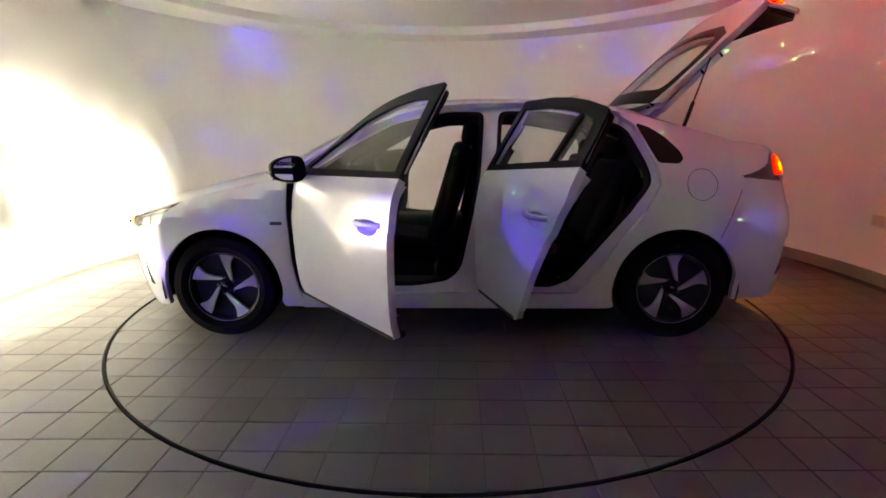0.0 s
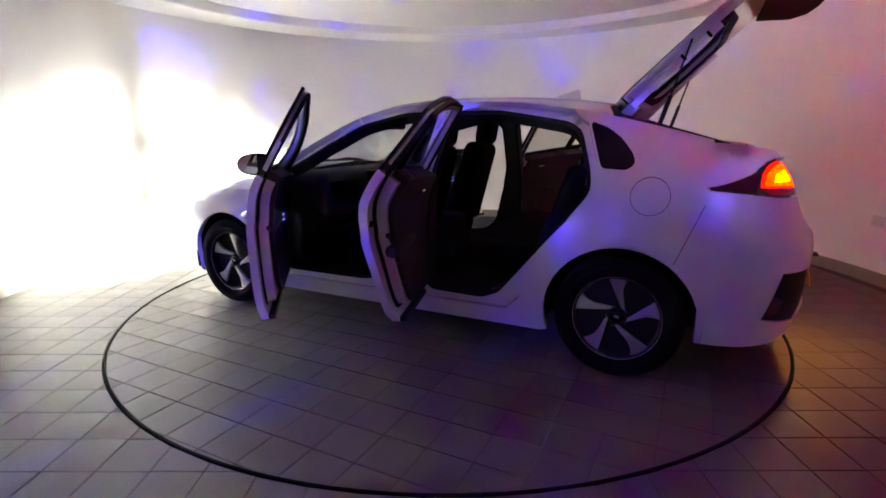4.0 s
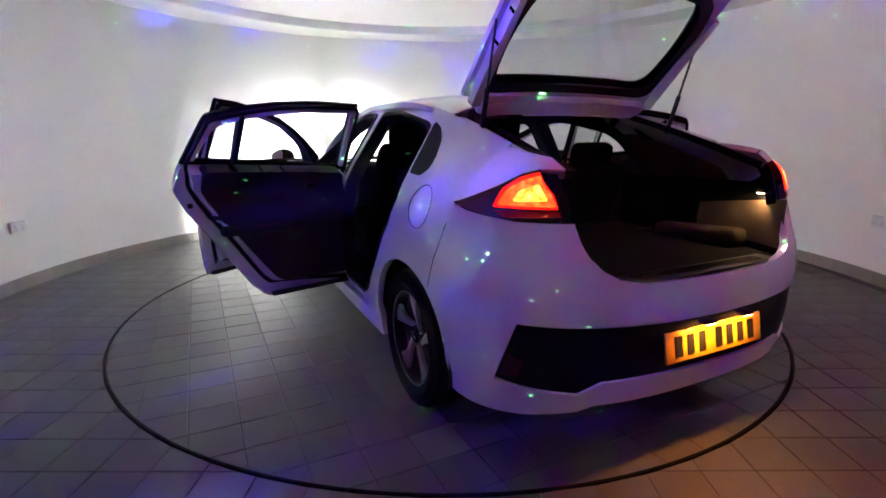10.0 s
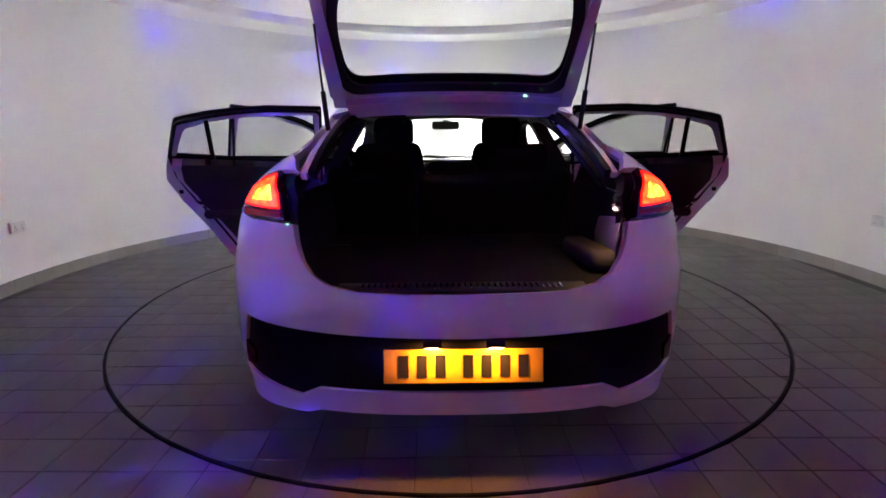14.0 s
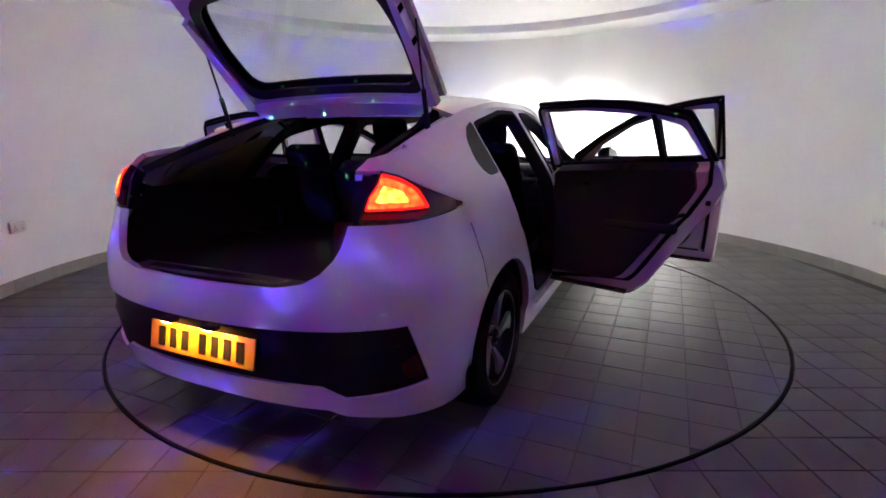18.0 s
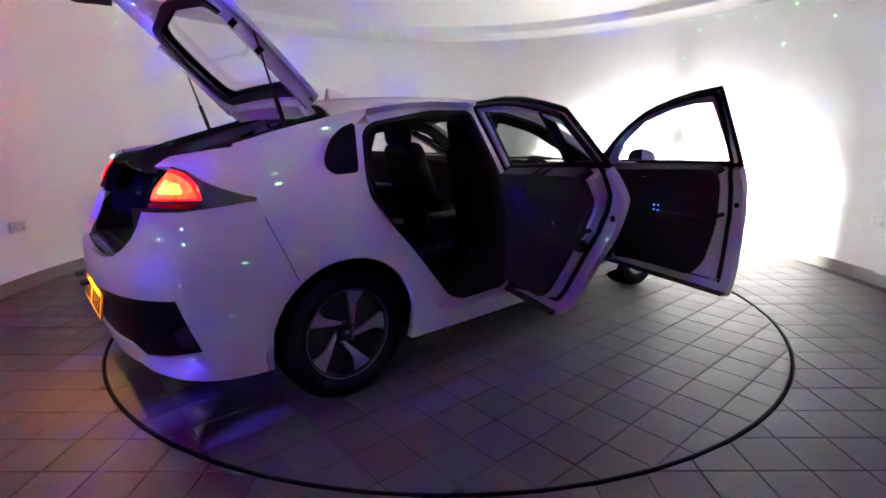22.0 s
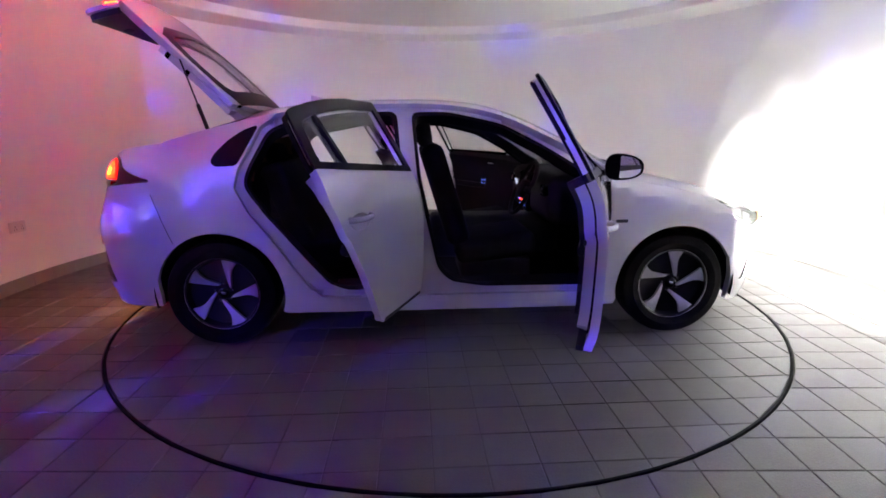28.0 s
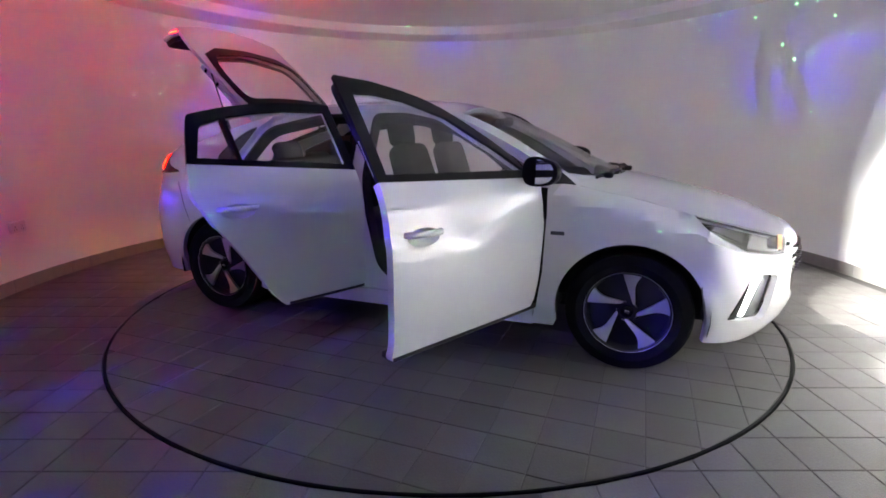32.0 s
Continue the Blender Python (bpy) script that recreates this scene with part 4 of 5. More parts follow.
# wheels
def spoke(mid, s, n=8):
    """One swept blade of the alloy rim, wide at the rim and pointed at the hub."""
    pol = lambda r, deg: Vector((r * math.sin(math.radians(deg)), r * math.cos(math.radians(deg))))
    l0, l1, r0, r1 = pol(0.05, mid + 24), pol(0.2105, mid - 13.5), pol(0.05, mid + 42), pol(0.2105, mid + 13.5)
    v, f = [], []
    for i in range(n + 1):
        t = i / n
        l, r = l0 + (l1 - l0) * t, r0 + (r1 - r0) * t
        r = r + (l - r) * 0.35 * math.sin(math.pi * t)
        h = 0.050 + 0.022 * t ** 0.7 - 0.006 * t * t
        c = (l + r) / 2
        for p, dh in ((l, -0.003), (c, 0.0), (r, -0.003), (r, -0.022), (l, -0.022)):
            v.append((-s * p.x, s * (h + dh), p.y))
    for i in range(n):
        for k in range(5):
            q = (k + 1) % 5
            f.append((5 * i + k, 5 * i + q, 5 * i + 5 + q, 5 * i + 5 + k))
    f += [(4, 3, 2, 1, 0), tuple(5 * n + k for k in range(5))]
    return v, f


def wheel(x, s, mid):
    """A wheel whose outer face looks along +y, turned about for the right side."""
    w = new("wheel")
    w.parent = car
    w["label"] = "black tyre on a five-spoke two-tone alloy wheel"
    w.location = (x, s * 0.785, HUB_Z)
    flip = lambda vs, fs: ([(a, s * b, c) for a, b, c in vs], fs if s > 0 else [f[::-1] for f in fs])
    v, f = lathe([(0.212, -0.10), (0.25, -0.112), (0.295, -0.105), (0.313, -0.085), (0.316, -0.05), (0.316, -0.02), (0.310, -0.017), (0.310, -0.011), (0.316, -0.008), (0.316, 0.022), (0.310, 0.025), (0.310, 0.031), (0.316, 0.034), (0.315, 0.06), (0.305, 0.083), (0.285, 0.092), (0.262, 0.094), (0.258, 0.097), (0.24, 0.094), (0.215, 0.082)], 72)
    mesh_object("tyre", *flip(v, [q[::-1] for q in f]), RUBBER, w, "black rubber tyre")
    v, f = lathe([(0.214, -0.08), (0.218, 0.075), (0.213, 0.082), (0.205, 0.078), (0.203, 0.055), (0.195, 0.03), (0.10, 0.015), (0.05, 0.03), (0.035, 0.05), (0.001, 0.05)], 72)
    rim = mesh_object("rim", *flip(v, [q[::-1] for q in f]), DARK_ALLOY, w, "dark alloy rim")
    v, f = lathe([(0.2165, 0.0755), (0.2145, 0.0825), (0.2115, 0.081), (0.2105, 0.074)], 72)
    mesh_object("rim_lip", *flip(v, [q[::-1] for q in f]), ALLOY, w, "machined rim lip")
    for k in range(5):
        v, f = spoke(72 * k + mid, s)
        mesh_object("spoke", v, f, ALLOY, w)
        a = math.radians(72 * k + mid - 20)
        v, f = lathe([(0.0075, 0.03), (0.0075, 0.050), (0.005, 0.053), (0.001, 0.053)], 8)
        mesh_object("lug_nut", *flip([(q[0] - s * 0.052 * math.sin(a), q[1], q[2] + 0.052 * math.cos(a)) for q in v], [q[::-1] for q in f]), CHROME, w)
    v, f = lathe([(0.034, 0.03), (0.032, 0.056), (0.026, 0.060), (0.001, 0.061)], 24)
    mesh_object("hub_cap", *flip(v, [q[::-1] for q in f]), GLOSS_BLACK, w, "black hub cap")
    bm = bmesh.new()
    box(bm, 0, s * 0.0615, 0, 0.026, 0.002, 0.014, 0.0008, Matrix.Rotation(math.radians(-s * 15), 4, "Y"))
    part("hub_emblem", bm, CHROME, w, "small bright emblem")
    return w


for x, s, mid in ((HUB_F, 1, 8.0), (HUB_F, -1, 4.0), (HUB_R, 1, 0.0), (HUB_R, -1, 15.0)):
    wheel(x, s, mid)


# wheel wells and underbody
def half_tube(name, hub, s):
    v, f = [], []
    n = 20
    for i in range(n + 1):
        a = math.radians(-12 + 204 * i / n)
        for y in (0.86, 0.50):
            v.append((hub + 0.385 * math.cos(a), s * y, HUB_Z + 0.385 * math.sin(a)))
    for i in range(n):
        q = (2 * i, 2 * i + 1, 2 * i + 3, 2 * i + 2)
        f.append(q)
    k = len(v)
    v += [(hub, s * 0.50, HUB_Z)]
    f += [(2 * i + 1, k, 2 * i + 3) for i in range(n)]
    mesh_object(name, v, f, BLACK, car, "black wheel arch liner", 60)


for hub in (HUB_F, HUB_R):
    for s in (1, -1):
        half_tube("arch_liner", hub, s)
bm = bmesh.new()
box(bm, 0.0, 0, 0.225, 3.9, 1.0, 0.05)
box(bm, 0.0, 0, 0.235, 1.86, 1.66, 0.07)
part("underbody", bm, BLACK, car, "dark underbody", 0)


# ---- doors ----
def inset(loop, d):
    """The loop moved inward; d gives the distance at a point."""
    n = len(loop)
    area = sum(p[0] * q[1] - q[0] * p[1] for p, q in zip(loop, loop[1:] + loop[:1]))
    sign = 1 if area > 0 else -1
    out = []
    for i in range(n):
        a, p, b = Vector(loop[i - 1]), Vector(loop[i]), Vector(loop[(i + 1) % n])
        e, f = p - a, b - p
        if e.length < 1e-6 or f.length < 1e-6:
            continue
        n1, n2 = Vector((-e.y, e.x)).normalized() * sign, Vector((-f.y, f.x)).normalized() * sign
        m = n1 + n2
        m = m / max(m.dot(n1), 0.5)
        q = p + m * d(*p)
        out.append((q.x, q.y))
    return out


def door(kind, s, hinge, angle, outline, light, belt_line, trim_loop, lean, cup):
    """A door built closed and swung about its hinge: skin, window frame, panes, handle, trim and seal."""
    hx, hy = hinge
    d = new("front_door" if kind == "front" else "rear_door")
    d.parent = car
    axis = Vector((0, -s * math.sin(math.radians(lean)), math.cos(math.radians(lean))))
    d.matrix_basis = Matrix.Translation((hx, s * hy, 0)) @ Matrix.Rotation(math.radians(-s * angle), 4, axis)
    d["label"] = "white car door standing open"
    at = (hx, s * hy, 0)
    zb = belt_line
    # white skin below the window line
    panel("door_skin", lower_loop(outline, zb), flank, PAINT, d, 0.036, 0.0, holes=[cup_loop(*cup)], side=s, at=at, step=0.06)
    ring = rounded(outline, 0.012)
    panel("window_frame", upper_loop(ring, zb), flank, SATIN, d, 0.014, 0.0, holes=[light], side=s, at=at, step=0.05, label="black window frame")
    panel("inner_frame", upper_loop(inset(ring, lambda x, z: 0.016), lambda x: zb(x) + 0.03), flank, PAINT, d, 0.02, -0.0145, holes=[shrink(light, 1.03)], side=s, at=at, step=0.05, label="white inner window frame")
    panel("window_pane", shrink(light, 1.01), flank, GLASS, d, 0.004, -0.010, side=s, at=at, step=0.06, label="clear door glass").visible_shadow = False
    panel("door_trim", trim_loop, flank, TRIM, d, 0.068, -0.043, side=s, at=at, step=0.06, label="dark inner door trim")
    # the seal follows the door's edge, close to it beside the window and further in below
    k = pchip((0.2, 0.9, 1.02, 1.1, 1.6), (1.0, 1.0, 0.6, 0.0, 0.0))
    base = rounded(outline, 0.05, 6)
    seal_o = inset(base, lambda x, z: 0.004 + 0.056 * k(z) * min(1.0, max(0.25, (hx - x) / 0.3)))
    seal_i = inset(base, lambda x, z: 0.020 + 0.062 * k(z) * min(1.0, max(0.25, (hx - x) / 0.3)))
    panel("door_seal", seal_o, flank, SEAL, d, 0.018, -0.028, holes=[seal_i], side=s, at=at, step=0.05, label="black rubber seal")
    panel("inner_shell", cut(seal_i, zb, True), flank, PAINT, d, 0.055, -0.034, side=s, at=at, step=0.06, label="white inner door shell")
    return d, at


def cup_loop(x, z):
    return [(x + 0.088 * math.cos(t * math.pi / 12), z - 0.008 + 0.037 * math.sin(t * math.pi / 12)) for t in range(24)]


def shrink(loop, k):
    lo = [min(p[i] for p in loop) for i in (0, 1)]
    hi = [max(p[i] for p in loop) for i in (0, 1)]
    c = ((lo[0] + hi[0]) / 2, (lo[1] + hi[1]) / 2)
    w, h = hi[0] - lo[0], hi[1] - lo[1]
    m = (k - 1) * min(w, h)
    fx, fy = 1 + m / w, 1 + m / h
    return [(c[0] + (x - c[0]) * fx, c[1] + (y - c[1]) * fy) for x, y in loop]


def cut(loop, zb, below):
    """A loop clipped by the window line."""
    d = dense(loop, 0.02)
    out = []
    for i, p in enumerate(d):
        q = d[(i + 1) % len(d)]
        a, b = p[1] - zb(p[0]), q[1] - zb(q[0])
        if (a <= 0) == below:
            out.append(p)
        if (a <= 0) != (b <= 0):
            t = a / (a - b)
            out.append((p[0] + (q[0] - p[0]) * t, p[1] + (q[1] - p[1]) * t))
    return out


def lower_loop(loop, zb):
    return cut(rounded(loop, 0.02), zb, True)


def upper_loop(loop, zb):
    return cut(loop, lambda x: zb(x) + 0.002, False)


line_f = lambda x: 1.005 - 0.012 * x
line_r = lambda x: 1.0125 - 0.055 * (x + 0.25)
TRIM_F = rounded([(0.80, 0.37), (0.2, 0.355), (0.02, 0.36), (-0.06, 0.45), (-0.115, 0.65), (-0.14, 0.85), (-0.155, 1.0), (-0.15, 1.04), (0.74, 1.04), (0.82, 1.0), (0.825, 0.9)], 0.05)
TRIM_R = rounded([(-0.285, 0.36), (-0.65, 0.35), (-0.735, 0.395), (-0.925, 0.65), (-1.075, 0.86), (-1.12, 0.95), (-1.125, 1.085), (-0.33, 1.05), (-0.285, 0.9)], 0.03)


def handle(d, at, s, x, z, w=0.2):
    """A pull handle over a shallow cup."""
    p = flank(x, z)
    v = lambda a, b, c: (x + a - at[0], s * (p.y + b) - at[1], z + c - at[2])
    vs, fs = [], []
    for r in (1.03, 0.97, 0.8, 0.55, 0.25):
        for a, c in cup_loop(x, z):
            a, c = x + (a - x) * r, z - 0.008 + (c - z + 0.008) * r
            q = flank(a, c)
            vs.append((a - at[0], s * (q.y - 0.034 * max(0.0, 1 - r ** 2.5) - 0.001) - at[1], c - at[2]))
    for i in range(4):
        for k in range(24):
            l = (k + 1) % 24
            fs.append((i * 24 + k, i * 24 + l, i * 24 + 24 + l, i * 24 + 24 + k))
    fs.append(tuple(range(96, 120)))
    mesh_object("handle_cup", vs, [f[::-1] for f in fs] if s < 0 else fs, PAINT, d, "", 60)
    bm = bmesh.new()
    tube(bm, [v(-w / 2, -0.004, 0.008), v(-w / 2 + 0.02, 0.018, 0.009), v(-w / 4, 0.03, 0.01), (v(0, 0.033, 0.01)), v(w / 4, 0.03, 0.01), v(w / 2 - 0.02, 0.018, 0.009), v(w / 2, -0.004, 0.008)], 0.0125, 10)
    part("door_handle", bm, PAINT, d, "white pull handle", 60)


def inner_fittings(d, at, s, x, z, latch, stop):
    p = flank(x, z)
    bm = bmesh.new()
    box(bm, x - at[0], s * (p.y - 0.114) - at[1], z, 0.08, 0.016, 0.022, 0.007)
    part("inner_handle", bm, CHROME, d, "chrome inner door handle")
    bm = bmesh.new()
    q = flank(x - 0.3, 0.72)
    box(bm, x - 0.30 - at[0], s * (q.y - 0.098) - at[1], 0.70, 0.42, 0.06, 0.06, 0.028)
    part("armrest", bm, TRIM, d)
    lx, lz = latch
    q = flank(lx, lz)
    bm = bmesh.new()
    box(bm, lx - at[0], s * (q.y - 0.090) - at[1], lz, 0.055, 0.012, 0.022, 0.004, Matrix.Rotation(math.radians(20), 4, "Y"))
    part("latch", bm, BLACK, d, "black door latch")
    for a, c in ((0.02, -0.05), (0.035, -0.075)):
        q = flank(lx + a, lz + c)
        bm = bmesh.new()
        box(bm, lx + a - at[0], s * (q.y - 0.0895) - at[1], lz + c, 0.012, 0.004, 0.012, 0.0015)
        part("bolt", bm, BLACK, d)
    q = flank(*stop)
    bm = bmesh.new()
    box(bm, stop[0] - at[0], s * (q.y - 0.04) - at[1], stop[1], 0.026, 0.012, 0.026, 0.005)
    part("bump_stop", bm, SEAL, d, "black rubber stop")


def bottom_strip(d, at, s, x0, x1):
    panel("lower_trim", [(x0, 0.294), (x1, 0.294), (x1, 0.312), (x0, 0.312)], flank, BLACK, d, 0.07, 0.002, side=s, at=at, step=0.06, label="black lower door strip")


def wing_mirror(d, at, s):
    """A door mirror: black shell, glass, white cap."""
    cx, cy, cz = 0.660 - at[0], s * 0.955 - at[1], 1.035
    def shell(k, dx):
        bm = bmesh.new()
        bmesh.ops.create_uvsphere(bm, u_segments=28, v_segments=18, radius=1.0)
        for v in bm.verts:
            x, y, z = v.co
            z = math.copysign(abs(z) ** 0.75, z)
            y = math.copysign(abs(y) ** 0.8, y)
            v.co = (max(x, -0.15) * 0.085 * k + dx, y * 0.10 * k, z * 0.07 * k * (1 - 0.18 * s * y))
        bmesh.ops.translate(bm, verts=bm.verts, vec=(cx, cy, cz))
        return bm
    part("mirror_shell", shell(1.0, 0.0), SATIN, d, "black door mirror", 50)
    v, f = [(0, 0, 0)], []
    n = 32
    for i in range(n):
        a = 2 * math.pi * i / n
        y, z = math.cos(a), math.sin(a)
        y, z = math.copysign(abs(y) ** 0.8, y) * 0.087, math.copysign(abs(z) ** 0.75, z) * 0.058 * (1 - 0.18 * s * math.cos(a))
        v.append((0, y, z))
    f = [(0, 1 + i, 1 + (i + 1) % n) for i in range(n)]
    m = Matrix.Translation((cx - 0.016, cy, cz)) @ Matrix.Rotation(s * math.radians(9), 4, "Z")
    mesh_object("mirror_glass", [m @ Vector(q) for q in v], f, MIRROR, d, "mirror glass", 0)
    bm = bmesh.new()
    box(bm, 0.71 - at[0], s * 0.875 - at[1], 1.0, 0.07, 0.12, 0.035, 0.014)
    part("mirror_arm", bm, GLOSS_BLACK, d)
    panel("mirror_triangle", [(0.73, 1.0), (0.90, 0.995), (0.85, 1.045), (0.74, 1.10)], flank, GLOSS_BLACK, d, 0.02, 0.004, side=s, at=at, step=0.04)


FRONT_HINGE, REAR_HINGE = (0.845, 0.862), (-0.245, 0.862)
for s, angle_f, angle_r in ((1, 50.0, 73.0), (-1, 68.0, 69.5)):
    d, at = door("front", s, FRONT_HINGE, angle_f, FRONT_DOOR, FRONT_LIGHT, line_f, TRIM_F, 2.2, (-0.06, 0.80))
    handle(d, at, s, -0.06, 0.80)
    inner_fittings(d, at, s, 0.40, 0.93, (-0.142, 0.74), (-0.205, 0.80))
    bottom_strip(d, at, s, -0.2, 0.83)
    wing_mirror(d, at, s)
    for k in range(4):
        q = flank(0.30 + 0.035 * (k % 2), 0.735)
        bm = bmesh.new()
        box(bm, 0.28 + 0.035 * (k % 2) - at[0], s * (q.y - 0.132) - at[1], 0.728 + 0.03 * (k // 2), 0.01, 0.004, 0.006)
        part("switch_light", bm, BLUE_SPOT, d, "tiny blue lit switch", 0)
    d, at = door("rear", s, REAR_HINGE, angle_r, REAR_DOOR, REAR_LIGHT, line_r, TRIM_R, 1.5, (-1.02, 0.845))
    handle(d, at, s, -1.02, 0.845)
    inner_fittings(d, at, s, -0.52, 0.93, (-1.035, 0.775), (-1.155, 0.845))
    bottom_strip(d, at, s, -0.76, -0.24)
    panel("window_divider", [(-0.933, 1.062), (-0.958, 1.062), (-0.967, 1.302), (-0.942, 1.307)], flank, SATIN, d, 0.04, 0.0, side=s, at=at, step=0.05)

# ---- tailgate ----
GATE_AT = (-1.20, 0.0, 1.385)
gate = new("tailgate")
gate.parent = car
gate["label"] = "white tailgate raised on two gas struts"
gate.matrix_basis = Matrix.Translation(GATE_AT) @ Matrix.Rotation(math.radians(60.0), 4, "Y")


def gate_panel(name, loop, chart, mat, thick, off, holes=(), label="", step=0.06):
    return panel(name, loop, chart, mat, gate, thick, off, step, holes, 1, GATE_AT, label)


window = rounded([(-1.345, -0.53), (-1.345, 0.53), (-1.58, 0.55), (-1.79, 0.50), (-1.85, 0.0), (-1.79, -0.50), (-1.58, -0.55)], 0.09)
skin_loop = [(-1.262, -0.64), (-1.20, -0.4), (-1.18, 0.0), (-1.20, 0.4), (-1.262, 0.64), (-1.5, 0.64), (-1.85, 0.64), (-2.08, 0.62), (-2.13, 0.3), (-2.14, 0.0), (-2.13, -0.3), (-2.08, -0.62), (-1.85, -0.64), (-1.5, -0.64)]
surround = [(-1.24, -0.56), (-1.222, 0.0), (-1.24, 0.56), (-1.40, 0.60), (-1.60, 0.607), (-1.80, 0.57), (-1.885, 0.40), (-1.91, 0.0), (-1.885, -0.40), (-1.80, -0.57), (-1.60, -0.607), (-1.40, -0.60)]
gate_panel("gate_skin", skin_loop, crown, PAINT, 0.02, 0.0, [shrink(surround, 0.99)])
gate_panel("glass_surround", surround, crown, SATIN, 0.012, 0.002, [window], "black band round the rear window")
gate_panel("rear_window", window, crown, GLASS, 0.005, 0.0, label="clear rear window").visible_shadow = False
gate_panel("inner_frame", [((x + 1.66) * 0.96 - 1.66, y * 0.95) for x, y in skin_loop], crown, PAINT, 0.03, -0.022, [shrink(window, 1.16)], "white inner tailgate frame")
gate_panel("hinge_rail", [(-1.195, -0.55), (-1.18, 0.0), (-1.195, 0.55), (-1.27, 0.57), (-1.262, 0.0), (-1.27, -0.57)], crown, PAINT, 0.05, -0.05, (), "white pressed rail along the hinges")
for s in (1, -1):
    panel("side_rail", [(-1.24, 0.565), (-1.25, 0.63), (-1.45, 0.632), (-1.75, 0.62), (-1.75, 0.585), (-1.45, 0.575)], crown, PAINT, gate, 0.035, -0.045, 0.05, (), s, GATE_AT, "white pressed side rail")
gate_panel("inner_trim", shrink(window, 1.2), crown, TRIM, 0.014, -0.05, [shrink(window, 1.02)], "black inner trim round the rear window")
low = [on_tail(y, z) for y, z in ((0.56, 1.075), (0.54, 0.98), (0.50, 0.89), (0.40, 0.83), (0.25, 0.81))] + [(0.0, 0.805)]
low_loop = low + [(-a, b) for a, b in reversed(low[:-1])]
gate_panel("lower_skin", low_loop, tail, PAINT, 0.02, 0.0)
gate_panel("lower_trim", shrink(low_loop, 0.9), tail, TRIM, 0.03, -0.03, label="black lower tailgate trim")
for s in (1, -1):
    panel("gate_lamp", rounded([on_tail(0.54, 1.06), on_tail(0.525, 0.99), on_tail(0.40, 1.02), on_tail(0.40, 1.06)], 0.012), tail, GATE_GLOW, gate, 0.008, 0.008, 0.04, (), s, GATE_AT, "glowing red tailgate lamp")
bar = [on_tail(0.385, 1.06), on_tail(0.385, 1.03), on_tail(-0.385, 1.03), on_tail(-0.385, 1.06)]
gate_panel("light_bar", bar, tail, DEEP_RED, 0.01, 0.006, label="dark red light bar")
bm = bmesh.new()
c = tail(0, 0.85)
box(bm, c.x + 0.05 - GATE_AT[0], 0, c.z - GATE_AT[2], 0.05, 0.09, 0.05, 0.012)
part("lock", bm, BLACK, gate)
turn = gate.matrix_basis
for s in (1, -1):
    bm = bmesh.new()
    foot = Vector((-1.455, s * 0.555, 1.215))
    head = turn @ (Vector((-1.62, s * 0.565, 1.19)) - Vector(GATE_AT))
    mid = foot + (head - foot) * 0.42
    tube(bm, [foot, mid], 0.011, 10)
    st = part("gas_strut", bm, BLACK, car, "black gas strut", 60)
    bm = bmesh.new()
    tube(bm, [mid, head], 0.005, 8)
    part("strut_rod", bm, BLACK, st, "", 60)

# boot opening gutter, boot lining
for s in (1, -1):
    panel("boot_channel", [(-1.25, 0.60), (-1.27, 0.648), (-1.5, 0.648), (-1.98, 0.645), (-1.99, 0.618), (-1.5, 0.61)], crown, PAINT, car, 0.02, -0.02, side=s, label="white gutter beside the boot opening")
    panel("boot_seal", rounded([(-1.19, 0.0), (-1.19, 0.50), (-1.26, 0.585), (-1.5, 0.60), (-2.0, 0.61), (-2.01, 0.582), (-1.5, 0.57), (-1.33, 0.53), (-1.245, 0.42), (-1.215, 0.2), (-1.21, 0.0)], 0.03), crown, SEAL, car, 0.03, -0.008, side=s, label="black rubber boot seal")
v, f = [], []
BOOT = ((-2.13, 0.53), (-2.06, 0.565), (-1.93, 0.605), (-1.6, 0.61), (-1.12, 0.61))
for x, y in BOOT:
    for z in (0.70, 0.78 if x < -2.1 else 0.88 if x < -2.0 else 1.0 if x < -1.3 else 0.98):
        v += [(x, y, z), (x, -y, z)]
for i in range(4):
    k = 4 * i
    f += [(k, k + 4, k + 6, k + 2), (k + 1, k + 3, k + 7, k + 5), (k, k + 1, k + 5, k + 4)]
mesh_object("boot_lining", v, f, FABRIC, car, "dark boot lining", 30)
for s in (1, -1):
    panel("pillar_trim", [(-1.16, 1.0), (-1.16, 1.26), (-1.3, 1.255), (-1.6, 1.17), (-1.72, 1.13), (-1.72, 1.0)], flank, PILLAR, car, 0.01, -0.075, side=s, label="dark beige rear pillar trim")
bm = bmesh.new()
box(bm, -2.135, 0, 0.715, 0.10, 0.84, 0.02, 0.006)
part("boot_sill", bm, BLACK, car, "black boot sill plate")
bm = bmesh.new()
for i in range(34):
    box(bm, -2.14, -0.33 + 0.02 * i, 0.727, 0.05, 0.006, 0.006)
part("sill_ribs", bm, CHROME, car, "bright ribs on the boot sill", 0)
bm = bmesh.new()
box(bm, -1.70, -0.55, 0.735, 0.46, 0.11, 0.08, 0.03, Matrix.Rotation(math.radians(4), 4, "Y"), 3)
part("wheel_ledge", bm, CARPET, car, "carpeted ledge beside the boot floor")
